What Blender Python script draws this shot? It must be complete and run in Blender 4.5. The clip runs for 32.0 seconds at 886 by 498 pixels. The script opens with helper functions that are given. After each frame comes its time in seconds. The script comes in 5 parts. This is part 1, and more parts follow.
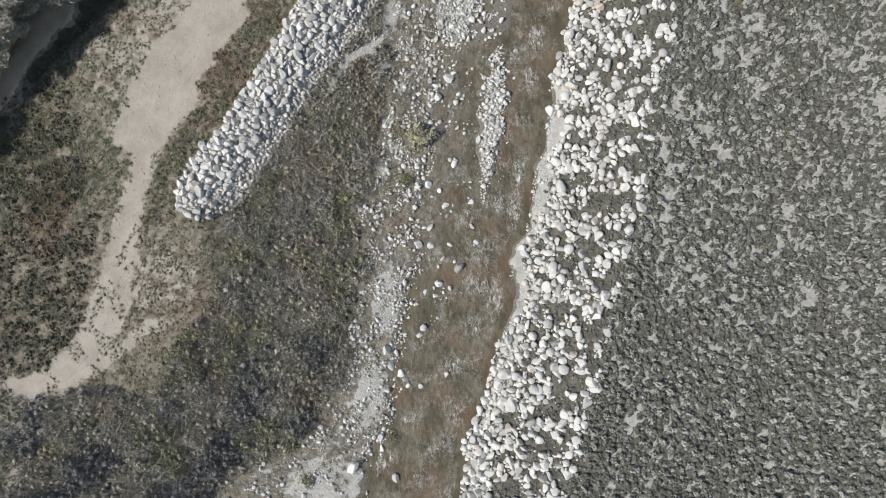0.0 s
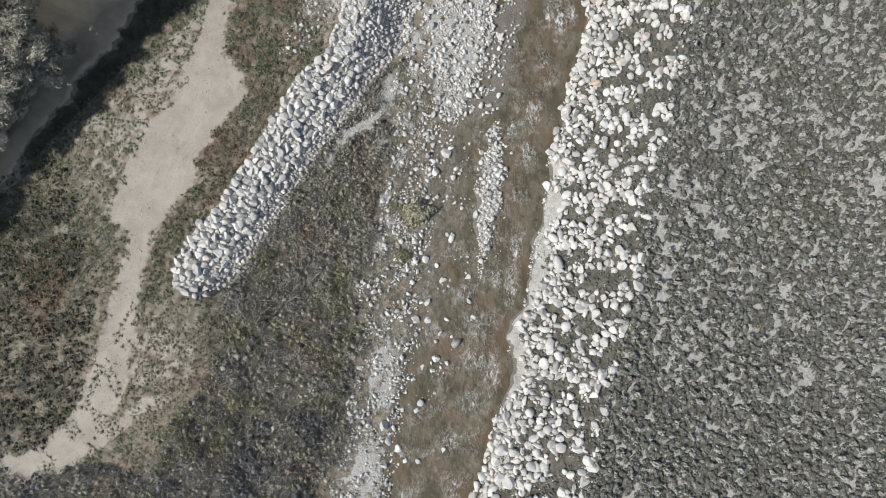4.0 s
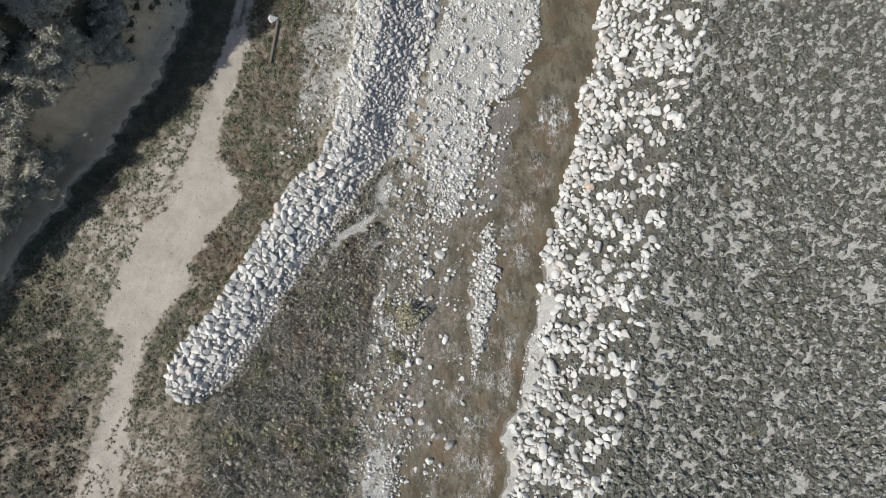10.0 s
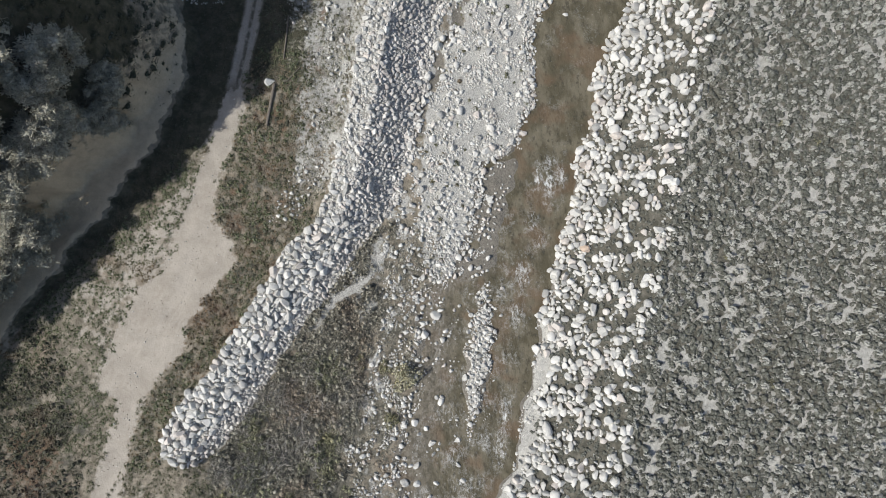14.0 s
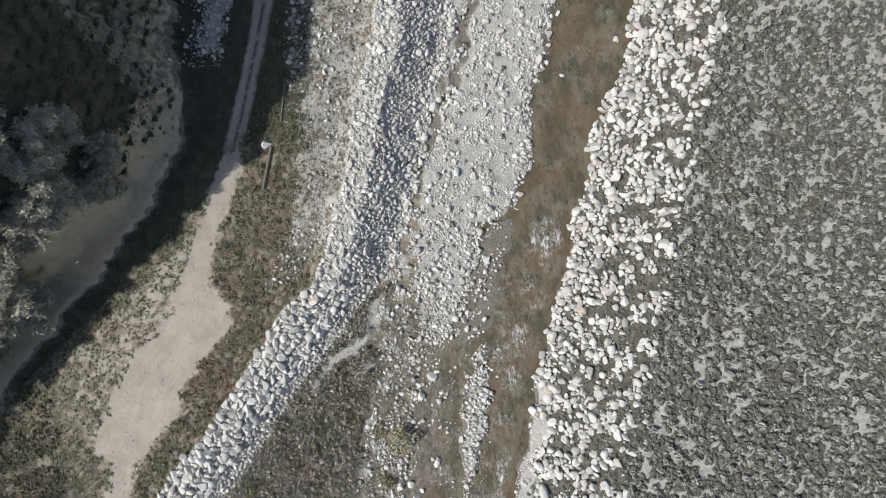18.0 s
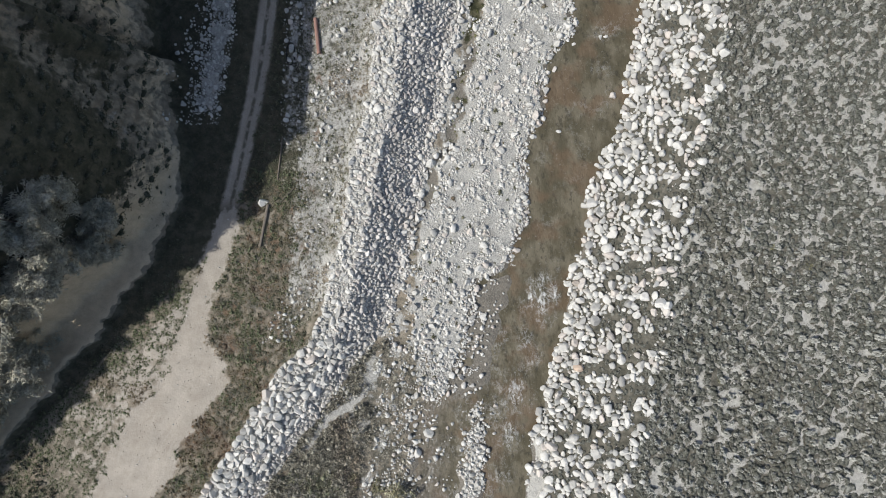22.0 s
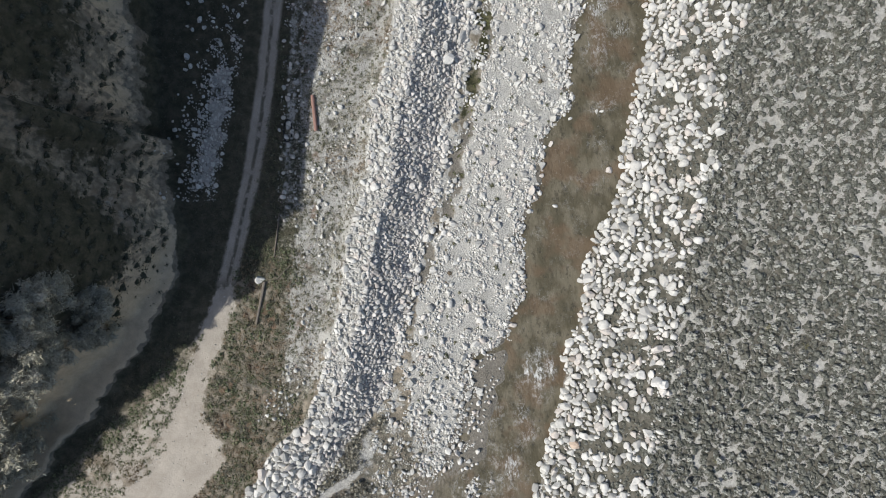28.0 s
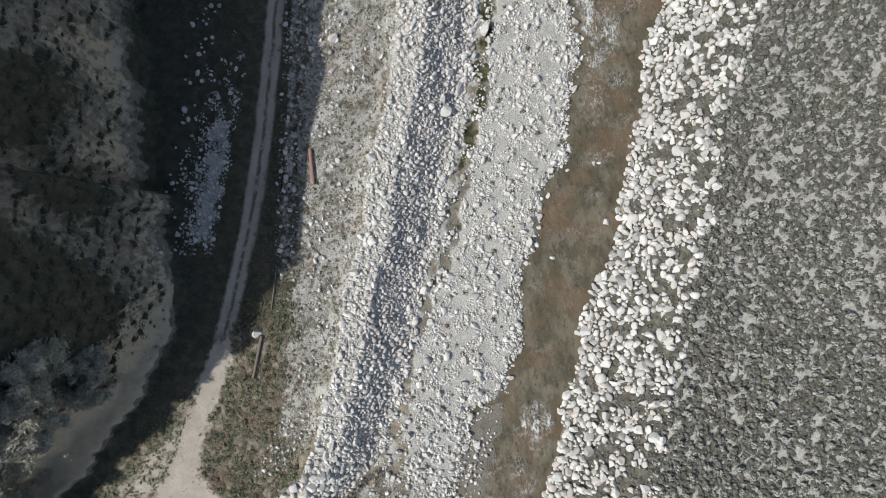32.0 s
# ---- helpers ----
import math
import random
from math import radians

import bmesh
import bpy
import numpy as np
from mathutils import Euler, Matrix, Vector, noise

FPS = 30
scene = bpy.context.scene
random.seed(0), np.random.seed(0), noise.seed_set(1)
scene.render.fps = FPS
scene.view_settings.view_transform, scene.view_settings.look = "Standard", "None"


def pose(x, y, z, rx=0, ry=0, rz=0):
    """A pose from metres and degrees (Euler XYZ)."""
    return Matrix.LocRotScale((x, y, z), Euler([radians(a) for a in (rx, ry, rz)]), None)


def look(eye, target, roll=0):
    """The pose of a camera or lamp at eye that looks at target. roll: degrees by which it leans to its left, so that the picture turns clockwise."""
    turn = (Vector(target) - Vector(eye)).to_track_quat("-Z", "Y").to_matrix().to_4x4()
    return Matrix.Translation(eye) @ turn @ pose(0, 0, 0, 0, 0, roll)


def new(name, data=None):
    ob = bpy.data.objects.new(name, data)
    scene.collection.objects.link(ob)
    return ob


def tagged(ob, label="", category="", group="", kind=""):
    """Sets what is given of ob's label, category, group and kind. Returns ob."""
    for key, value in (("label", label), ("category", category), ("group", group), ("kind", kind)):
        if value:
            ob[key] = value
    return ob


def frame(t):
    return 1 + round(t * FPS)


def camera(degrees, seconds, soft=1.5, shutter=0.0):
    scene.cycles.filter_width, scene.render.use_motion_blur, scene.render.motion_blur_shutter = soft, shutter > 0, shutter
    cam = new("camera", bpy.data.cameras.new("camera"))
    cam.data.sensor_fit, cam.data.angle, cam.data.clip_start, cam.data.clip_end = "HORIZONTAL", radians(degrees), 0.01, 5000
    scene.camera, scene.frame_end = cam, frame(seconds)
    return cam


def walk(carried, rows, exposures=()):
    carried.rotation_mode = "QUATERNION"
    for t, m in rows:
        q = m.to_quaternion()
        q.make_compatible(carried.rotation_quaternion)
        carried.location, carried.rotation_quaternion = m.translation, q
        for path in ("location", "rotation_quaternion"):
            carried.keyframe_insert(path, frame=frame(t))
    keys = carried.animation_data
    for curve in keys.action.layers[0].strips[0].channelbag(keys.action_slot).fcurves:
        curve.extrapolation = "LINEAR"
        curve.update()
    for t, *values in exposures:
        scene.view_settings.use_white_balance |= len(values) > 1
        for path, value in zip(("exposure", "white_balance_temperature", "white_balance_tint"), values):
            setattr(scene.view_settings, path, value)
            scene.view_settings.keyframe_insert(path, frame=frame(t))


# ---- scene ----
EXPOSURE = 0.0
cam = camera(75.0, 32.0, 1.0)
# seconds, then the drone's place in metres and its turn in degrees (straight down is 0, 0, 0)
PATH = [
    (0, 0, -0.001, 100, 0.711, 0.244, -0.179),
    (1, 0.013, 2.684, 100.06, 0.797, 0.229, -0.168),
    (2, 0.133, 5.679, 100.122, 0.884, 0.214, -0.157),
    (3, 0.288, 9.053, 100.186, 0.97, 0.199, -0.146),
    (6, 0.648, 18.364, 100.394, 1.23, 0.153, -0.112),
    (7, 0.864, 21.08, 100.468, 1.317, 0.137, -0.101),
    (8, 1.023, 23.754, 100.544, 1.403, 0.122, -0.09),
    (9, 1.188, 26.466, 100.623, 1.49, 0.107, -0.078),
    (10, 1.379, 29.07, 100.704, 1.576, 0.092, -0.067),
    (11, 1.526, 31.651, 100.787, 1.663, 0.076, -0.056),
    (12, 1.718, 34.133, 100.873, 1.749, 0.061, -0.045),
    (13, 1.852, 36.63, 100.961, 1.836, 0.046, -0.033),
    (14, 2.022, 39.095, 101.052, 1.922, 0.03, -0.022),
    (17, 2.367, 46.624, 101.338, 2.182, -0.015, 0.012),
    (18, 2.512, 49.12, 101.438, 2.268, -0.031, 0.023),
    (19, 2.625, 51.537, 101.54, 2.355, -0.046, 0.034),
    (20, 2.74, 53.913, 101.645, 2.442, -0.061, 0.045),
    (21, 2.848, 56.169, 101.752, 2.528, -0.076, 0.057),
    (22, 2.963, 58.346, 101.862, 2.615, -0.092, 0.068),
    (23, 3.068, 60.495, 101.974, 2.701, -0.107, 0.079),
    (24, 3.173, 62.596, 102.088, 2.788, -0.122, 0.09),
    (25, 3.247, 64.613, 102.205, 2.874, -0.138, 0.101),
    (28, 3.4, 70.574, 102.569, 3.134, -0.183, 0.135),
    (29, 3.494, 72.646, 102.695, 3.22, -0.199, 0.146),
    (30, 3.588, 74.804, 102.824, 3.307, -0.214, 0.158),
    (31, 3.657, 76.956, 102.955, 3.393, -0.229, 0.169),
    (32, 3.737, 79.138, 103.088, 3.48, -0.245, 0.18),
]
walk(cam, [(t, pose(x, y, z, rx, ry, rz)) for t, x, y, z, rx, ry, rz in PATH], [(0.0, EXPOSURE)])

# ---- light: clear sky, sun from the hill side ----
SUN_UP, SUN_WAY = 47.0, Vector((0.943, 0.333, 0.0))
world = bpy.data.worlds.new("sky")
scene.world = world
world.use_nodes = True
wn = world.node_tree.nodes
sky = wn.new("ShaderNodeTexSky")
sky.sky_type, sky.sun_disc = "NISHITA", False
sky.dust_density, sky.ozone_density = 2.0, 1.0
sky.sun_elevation, sky.sun_rotation = radians(SUN_UP), radians(250.6)
wn["Background"].inputs["Strength"].default_value = 0.085
world.node_tree.links.new(sky.outputs[0], wn["Background"].inputs["Color"])
sun = new("sun", bpy.data.lights.new("sun", "SUN"))
sun.data.energy, sun.data.angle, sun.data.color = 3.5, radians(0.53), (1.0, 0.972, 0.915)
way = SUN_WAY.normalized() * math.cos(radians(SUN_UP)) - Vector((0, 0, math.sin(radians(SUN_UP))))
sun.matrix_world = look((0, 0, 300), Vector((0, 0, 300)) + way)


# ---- materials ----
class Nodes:
    """A short way to write a node material."""

    def __init__(self, name, rough=0.9):
        self.m = bpy.data.materials.new(name)
        self.m.use_nodes = True
        self.t = self.m.node_tree
        self.bsdf = self.t.nodes["Principled BSDF"]
        self.bsdf.inputs["Roughness"].default_value = rough
        self.bsdf.inputs["Specular IOR Level"].default_value = 0.25
        self.pos = self.t.nodes.new("ShaderNodeNewGeometry")

    def put(self, socket, v):
        if hasattr(v, "is_linked"):
            self.t.links.new(v, socket)
        else:
            socket.default_value = v

    def noise(self, scale, detail=4.0, rough=0.55, vec=None, stretch=None):
        n = self.t.nodes.new("ShaderNodeTexNoise")
        n.inputs["Scale"].default_value, n.inputs["Detail"].default_value, n.inputs["Roughness"].default_value = scale, detail, rough
        v = vec or self.pos.outputs["Position"]
        if stretch:
            mp = self.t.nodes.new("ShaderNodeMapping")
            mp.inputs["Scale"].default_value, mp.inputs["Rotation"].default_value = stretch[0], stretch[1]
            self.put(mp.inputs["Vector"], v)
            v = mp.outputs[0]
        self.put(n.inputs["Vector"], v)
        return n.outputs["Fac"]

    def cells(self, scale, out="Color", feature="F1", rnd=1.0):
        n = self.t.nodes.new("ShaderNodeTexVoronoi")
        n.feature = feature
        n.inputs["Scale"].default_value, n.inputs["Randomness"].default_value = scale, rnd
        self.put(n.inputs["Vector"], self.pos.outputs["Position"])
        return n.outputs[out]

    def math(self, op, a, b=0.0, clamp=False):
        n = self.t.nodes.new("ShaderNodeMath")
        n.operation, n.use_clamp = op, clamp
        self.put(n.inputs[0], a)
        self.put(n.inputs[1], b)
        return n.outputs[0]

    def span(self, v, lo, hi, a=0.0, b=1.0, smooth=True):
        n = self.t.nodes.new("ShaderNodeMapRange")
        n.interpolation_type = "SMOOTHSTEP" if smooth else "LINEAR"
        for k, w in zip((0, 1, 2, 3, 4), (v, lo, hi, a, b)):
            self.put(n.inputs[k], w)
        return n.outputs[0]

    def mix(self, f, a, b, blend="MIX"):
        n = self.t.nodes.new("ShaderNodeMix")
        n.data_type, n.blend_type = "RGBA", blend
        self.put(n.inputs[0], f)
        self.put(n.inputs[6], (*a, 1) if isinstance(a, tuple) else a)
        self.put(n.inputs[7], (*b, 1) if isinstance(b, tuple) else b)
        return n.outputs[2]

    def attr(self, name):
        n = self.t.nodes.new("ShaderNodeAttribute")
        n.attribute_name = name
        s = self.t.nodes.new("ShaderNodeSeparateColor")
        self.t.links.new(n.outputs["Color"], s.inputs[0])
        return s.outputs

    def island(self):
        a = self.pos.outputs["Random Per Island"]
        o = self.t.nodes.new("ShaderNodeObjectInfo").outputs["Random"]
        return self.math("FRACT", self.math("ADD", a, o))

    def done(self, color, height=None, strength=0.5, dist=0.05, rough=None):
        self.put(self.bsdf.inputs["Base Color"], color)
        if rough is not None:
            self.put(self.bsdf.inputs["Roughness"], rough)
        if height is not None:
            b = self.t.nodes.new("ShaderNodeBump")
            b.inputs["Strength"].default_value, b.inputs["Distance"].default_value = strength, dist
            self.put(b.inputs["Height"], height)
            self.t.links.new(b.outputs[0], self.bsdf.inputs["Normal"])
        return self.m


def ground_material():
    n = Nodes("ground", 0.95)
    big, mid, fine = n.noise(0.12), n.noise(0.9), n.noise(7.0, 3)
    edge = n.math("MULTIPLY", n.math("SUBTRACT", n.noise(0.7, 6, 0.65), 0.5), 1.7)
    a, b = n.attr("zone_a"), n.attr("zone_b")

    def mask(v):
        room = n.math("MULTIPLY", n.math("MULTIPLY", v, n.math("SUBTRACT", 1.0, v, True)), 4.0)
        return n.span(n.math("ADD", v, n.math("MULTIPLY", edge, room)), 0.3, 0.6)

    c = n.attr("zone_c")
    soil = n.mix(n.span(mid, 0.35, 0.65), (0.20, 0.178, 0.138), (0.36, 0.32, 0.255))
    soil = n.mix(n.span(big, 0.5, 0.66, 0, 0.4), soil, (0.30, 0.225, 0.165))
    plateau = n.mix(n.span(n.noise(1.6, 5, 0.6), 0.3, 0.7), (0.38, 0.373, 0.342), (0.57, 0.56, 0.52))
    pebble = n.mix(0.55, n.cells(5.5), n.noise(8.0, 5, 0.75))
    gravel = n.mix(n.span(pebble, 0.1, 0.9), (0.34, 0.334, 0.312), (0.70, 0.69, 0.65))
    gravel = n.mix(n.span(n.noise(0.35, 5, 0.6), 0.47, 0.58, 0, 0.8), gravel, (0.59, 0.58, 0.54))
    gravel = n.mix(n.span(n.noise(0.22, 4, 0.6), 0.55, 0.7, 0, 0.55), gravel, (0.25, 0.24, 0.215))
    sand = n.mix(n.span(n.noise(0.35, 6, 0.65), 0.3, 0.7), (0.405, 0.365, 0.312), (0.51, 0.465, 0.403))
    tread = n.noise(0.9, 6, 0.72)
    sand = n.mix(n.span(tread, 0.52, 0.7, 0, 0.4), sand, (0.36, 0.315, 0.265))
    tr, xyz = n.attr("track"), n.t.nodes.new("ShaderNodeSeparateXYZ")
    along = n.t.nodes.new("ShaderNodeCombineXYZ")
    n.put(xyz.inputs[0], n.pos.outputs["Position"])
    n.put(along.inputs[0], tr[0])
    n.put(along.inputs[1], n.math("MULTIPLY", xyz.outputs[1], 0.05))
    wheel = n.noise(1.1, 4, 0.6, along.outputs[0])
    sand = n.mix(n.math("MULTIPLY", n.math("MULTIPLY", n.span(wheel, 0.5, 0.62, 0, 0.4), n.span(n.noise(0.25, 4, 0.6), 0.5, 0.62)), tr[2]), sand, (0.35, 0.31, 0.262))
    sand = n.mix(n.math("MULTIPLY", n.span(wheel, 0.36, 0.46, 0.22, 0), tr[2]), sand, (0.57, 0.53, 0.46))
    aside = n.math("ABSOLUTE", n.math("ADD", tr[0], n.math("MULTIPLY", n.math("SUBTRACT", n.noise(0.3, 5, 0.65), 0.5), 1.1)))
    rut = n.math("MULTIPLY", n.span(aside, 0.1, 0.5, 1, 0), n.span(n.noise(0.7, 4, 0.7), 0.36, 0.52))
    lane = n.math("MULTIPLY", n.span(aside, 1.15, 1.85, 1, 0), n.math("SUBTRACT", 1.0, n.math("MULTIPLY", rut, 0.8)))
    lane = n.math("MULTIPLY", lane, tr[1])
    ledge = n.mix(n.span(n.noise(0.6, 6, 0.65), 0.3, 0.7), (0.58, 0.475, 0.34), (0.72, 0.60, 0.435))
    # dark scrub soil, toned down further to deepen the hill's shade
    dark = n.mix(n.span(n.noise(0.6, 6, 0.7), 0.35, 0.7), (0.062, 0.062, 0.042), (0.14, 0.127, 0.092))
    wet = n.mix(n.span(pebble, 0.2, 0.9), (0.165, 0.152, 0.128), (0.30, 0.28, 0.245))
    litter = n.mix(n.span(mid, 0.35, 0.7), (0.095, 0.092, 0.074), (0.205, 0.193, 0.16))
    algae = n.mix(n.span(mid, 0.4, 0.65), (0.045, 0.048, 0.024), (0.13, 0.122, 0.072))
    col = n.mix(mask(b[1]), soil, plateau)
    col = n.mix(mask(c[0]), col, litter)
    col = n.mix(mask(c[1]), col, n.mix(n.span(mid, 0.4, 0.7), (0.23, 0.155, 0.105), (0.20, 0.155, 0.115)))
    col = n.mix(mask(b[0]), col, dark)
    col = n.mix(mask(b[2]), col, ledge)
    col = n.mix(mask(a[1]), col, gravel)
    col = n.mix(n.math("MAXIMUM", mask(a[0]), lane), col, sand)
    col = n.mix(mask(a[2]), col, wet)
    col = n.mix(mask(c[2]), col, algae)
    col = n.mix(n.span(fine, 0.3, 0.75, 0.0, 0.35), col, n.mix(0.55, col, (0.05, 0.047, 0.038)))
    lumps = n.math("ADD", n.math("MULTIPLY", n.math("MULTIPLY", n.noise(2.5, 5, 0.65), 0.6), n.math("SUBTRACT", 1.0, n.math("MULTIPLY", a[0], 0.75))), n.math("MULTIPLY", n.math("MULTIPLY", n.noise(9.0, 4, 0.7), 0.5), a[1]))
    return n.done(col, lumps, 0.8, 0.35)


def rock_material(name, lo, hi, tint):
    n = Nodes(name, 0.85)
    isle = n.island()
    col = n.mix(isle, lo, hi)
    col = n.mix(n.span(n.math("FRACT", n.math("MULTIPLY", isle, 7.13)), 0.86, 0.95, 0, 0.6), col, tint)
    col = n.mix(n.span(n.math("FRACT", n.math("MULTIPLY", isle, 13.7)), 0.85, 0.9, 0, 0.55), col, (0.26, 0.26, 0.255))
    col = n.mix(n.span(n.noise(1.3, 5, 0.6), 0.5, 0.75, 0, 0.4), col, (0.34, 0.325, 0.30))
    col = n.mix(n.span(n.noise(14, 3), 0.55, 0.75, 0, 0.25), col, (0.2, 0.2, 0.19))
    return n.done(col, n.noise(5.0, 5, 0.65), 0.6, 0.15)


def leaf_material(name, a, b, c, warm, amount=0.2, pale=0.7):
    n = Nodes(name, 0.85)
    isle = n.island()
    col = n.mix(isle, a, b)
    col = n.mix(n.span(n.noise(0.45, 3), 0.42, 0.64), col, c)
    col = n.mix(n.span(n.noise(0.7, 2), 0.58, 0.68, 0, pale), col, n.mix(0.5, b, (0.5, 0.51, 0.47)))
    col = n.mix(n.span(n.noise(0.11, 3), 0.52, 0.66, 0, amount), col, warm)
    twiggy = n.noise(3.6, 5, 0.72)
    col = n.mix(n.span(twiggy, 0.5, 0.62, 0, 0.5), col, n.mix(0.7, col, (0.02, 0.02, 0.012)))
    col = n.mix(n.span(twiggy, 0.36, 0.48, 0.4, 0), col, n.mix(0.45, b, (0.6, 0.6, 0.56)))
    return n.done(col, twiggy, 1.0, 0.25)


def water_material():
    n = Nodes("river_water", 0.18)
    n.bsdf.inputs["Specular IOR Level"].default_value = 0.5
    a = n.attr("flow")
    drift = ((1.0, 0.62, 1.0), (0, 0, 0.22))
    bed_glint = n.mix(n.span(n.noise(0.3, 5, 0.6, None, drift), 0.4, 0.62), (0.105, 0.093, 0.06), (0.178, 0.158, 0.112))
    bed_glint = n.mix(n.span(n.noise(1.1, 5, 0.65, None, drift), 0.52, 0.66, 0, 0.7), bed_glint, (0.055, 0.05, 0.036))
    bed_glint = n.mix(n.span(n.noise(0.14, 3), 0.48, 0.62, 0, 0.6), bed_glint, (0.168, 0.115, 0.072))
    bed_glint = n.mix(n.math("MULTIPLY", a[1], 0.6), bed_glint, n.mix(n.span(n.cells(2.5), 0.2, 0.9), (0.13, 0.116, 0.092), (0.27, 0.245, 0.205)))
    streak = n.noise(1.15, 5, 0.62, None, ((1.0, 0.6, 1.0), (0, 0, 0.25)))
    lines = n.span(n.math("ABSOLUTE", n.math("SUBTRACT", streak, 0.56)), 0.0, 0.055, 1, 0)
    lines = n.math("MULTIPLY", lines, n.span(n.noise(0.8, 4, 0.6), 0.42, 0.6))
    curl = n.noise(1.7, 4, 0.65, None, ((1.0, 0.8, 1.0), (0, 0, 0.3)))
    curls = n.span(n.math("ABSOLUTE", n.math("SUBTRACT", curl, 0.5)), 0.0, 0.05, 1, 0)
    curls = n.math("MULTIPLY", curls, n.span(n.noise(0.6, 4, 0.65), 0.46, 0.62))
    foam = n.math("MULTIPLY", n.math("MAXIMUM", lines, curls), n.span(a[0], 0.2, 0.75))
    spray = n.noise(1.8, 7, 0.75, None, ((1.0, 0.42, 1.0), (0, 0, 0.2)))
    froth = n.math("MULTIPLY", n.span(n.math("ADD", spray, n.math("MULTIPLY", a[0], 0.25)), 0.66, 0.86), n.span(a[0], 0.3, 0.8))
    foam = n.math("MAXIMUM", n.math("MULTIPLY", foam, 0.5), n.math("MULTIPLY", froth, 0.95))
    # pale flecks: ripple highlights painted into the water colour
    bed_glint = n.mix(n.math("MULTIPLY", n.span(n.noise(2.6, 5, 0.7), 0.58, 0.68, 0, 0.4), n.span(n.noise(0.35, 3), 0.4, 0.6)), bed_glint, (0.38, 0.365, 0.33))
    col = n.mix(foam, bed_glint, (0.72, 0.73, 0.72))
    waves = n.math("ADD", n.noise(0.9, 3, 0.5, None, drift), n.math("MULTIPLY", streak, a[0]))
    return n.done(col, waves, 0.6, 0.4, n.span(foam, 0, 1, 0.14, 0.7))


def wood_material(name, lo, hi, scale=3.0):
    n = Nodes(name, 0.85)
    grain = n.noise(scale, 5, 0.65, None, ((6, 1, 6), (0, 0, 0.1)))
    return n.done(n.mix(n.span(grain, 0.3, 0.7), lo, hi), grain, 0.5, 0.05)


M_GROUND = ground_material()
M_ROCK = rock_material("pale_river_stone", (0.57, 0.562, 0.53), (0.80, 0.79, 0.75), (0.66, 0.58, 0.52))
M_COBBLE = rock_material("grey_cobble", (0.47, 0.465, 0.437), (0.78, 0.77, 0.725), (0.5, 0.43, 0.38))
M_CLOD = rock_material("sandy_clod", (0.26, 0.225, 0.185), (0.5, 0.45, 0.385), (0.4, 0.33, 0.27))
M_PEACH = rock_material("peach_stone", (0.66, 0.52, 0.41), (0.72, 0.60, 0.49), (0.7, 0.58, 0.5))
M_BAR = rock_material("bar_cobble", (0.56, 0.553, 0.525), (0.82, 0.81, 0.77), (0.5, 0.43, 0.38))
# stone of the slope: tone lowered to imitate grazing sunlight
M_SLOPE_DIM = rock_material("dim_slope_stone", (0.45, 0.434, 0.412), (0.81, 0.785, 0.742), (0.44, 0.40, 0.38))
M_WATER = water_material()
M_SAGE = leaf_material("sagebrush_leaf", (0.107, 0.111, 0.0932), (0.219, 0.225, 0.198), (0.135, 0.139, 0.117), (0.171, 0.148, 0.107))
M_PALE = leaf_material("silver_sage_leaf", (0.36, 0.366, 0.335), (0.62, 0.625, 0.585), (0.45, 0.455, 0.42), (0.42, 0.41, 0.37), 0.2, 0.4)
M_MAT = leaf_material("matted_grass_leaf", (0.108, 0.109, 0.095), (0.245, 0.245, 0.223), (0.158, 0.16, 0.143), (0.187, 0.169, 0.137), 0.4, 0.4)
M_BRUSH = leaf_material("thicket_leaf", (0.218, 0.208, 0.164), (0.615, 0.585, 0.487), (0.366, 0.349, 0.283), (0.396, 0.308, 0.23), 0.6, 0.4)
M_GREEN = leaf_material("green_thicket_leaf", (0.183, 0.195, 0.119), (0.465, 0.465, 0.311), (0.299, 0.306, 0.202), (0.416, 0.374, 0.192), 0.5, 0.3)
M_TREE = leaf_material("tree_leaf", (0.414, 0.398, 0.319), (0.739, 0.706, 0.594), (0.538, 0.515, 0.42), (0.47, 0.448, 0.336), 0.2, 0.5)
M_GRASS = leaf_material("dry_grass", (0.0943, 0.113, 0.0644), (0.218, 0.215, 0.14), (0.159, 0.159, 0.101), (0.241, 0.17, 0.121), 0.7, 0.2)
M_TUSSOCK = leaf_material("tussock_leaf", (0.108, 0.138, 0.074), (0.24, 0.252, 0.15), (0.156, 0.178, 0.0996), (0.228, 0.156, 0.108), 0.75, 0.1)
M_WEED = leaf_material("weed_leaf", (0.10, 0.12, 0.045), (0.25, 0.25, 0.11), (0.15, 0.165, 0.065), (0.24, 0.21, 0.10), 0.6, 0.1)
M_SCRUB = leaf_material("scrub_leaf", (0.062, 0.067, 0.045), (0.17, 0.162, 0.12), (0.10, 0.10, 0.07), (0.165, 0.10, 0.07), 0.8, 0.2)
M_DRY = leaf_material("dry_orange_grass", (0.2, 0.155, 0.095), (0.38, 0.31, 0.205), (0.27, 0.215, 0.14), (0.34, 0.215, 0.135), 0.8, 0.2)
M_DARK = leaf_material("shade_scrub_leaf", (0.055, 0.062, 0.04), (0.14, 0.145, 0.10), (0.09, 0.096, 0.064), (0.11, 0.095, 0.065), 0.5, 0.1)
M_YELLOW = leaf_material("yellow_green_leaf", (0.25, 0.245, 0.14), (0.42, 0.40, 0.26), (0.31, 0.30, 0.18), (0.33, 0.31, 0.17))
M_HILL = leaf_material("hill_scrub_leaf", (0.06, 0.066, 0.043), (0.15, 0.152, 0.108), (0.095, 0.1, 0.068), (0.12, 0.105, 0.07), 0.5, 0.1)
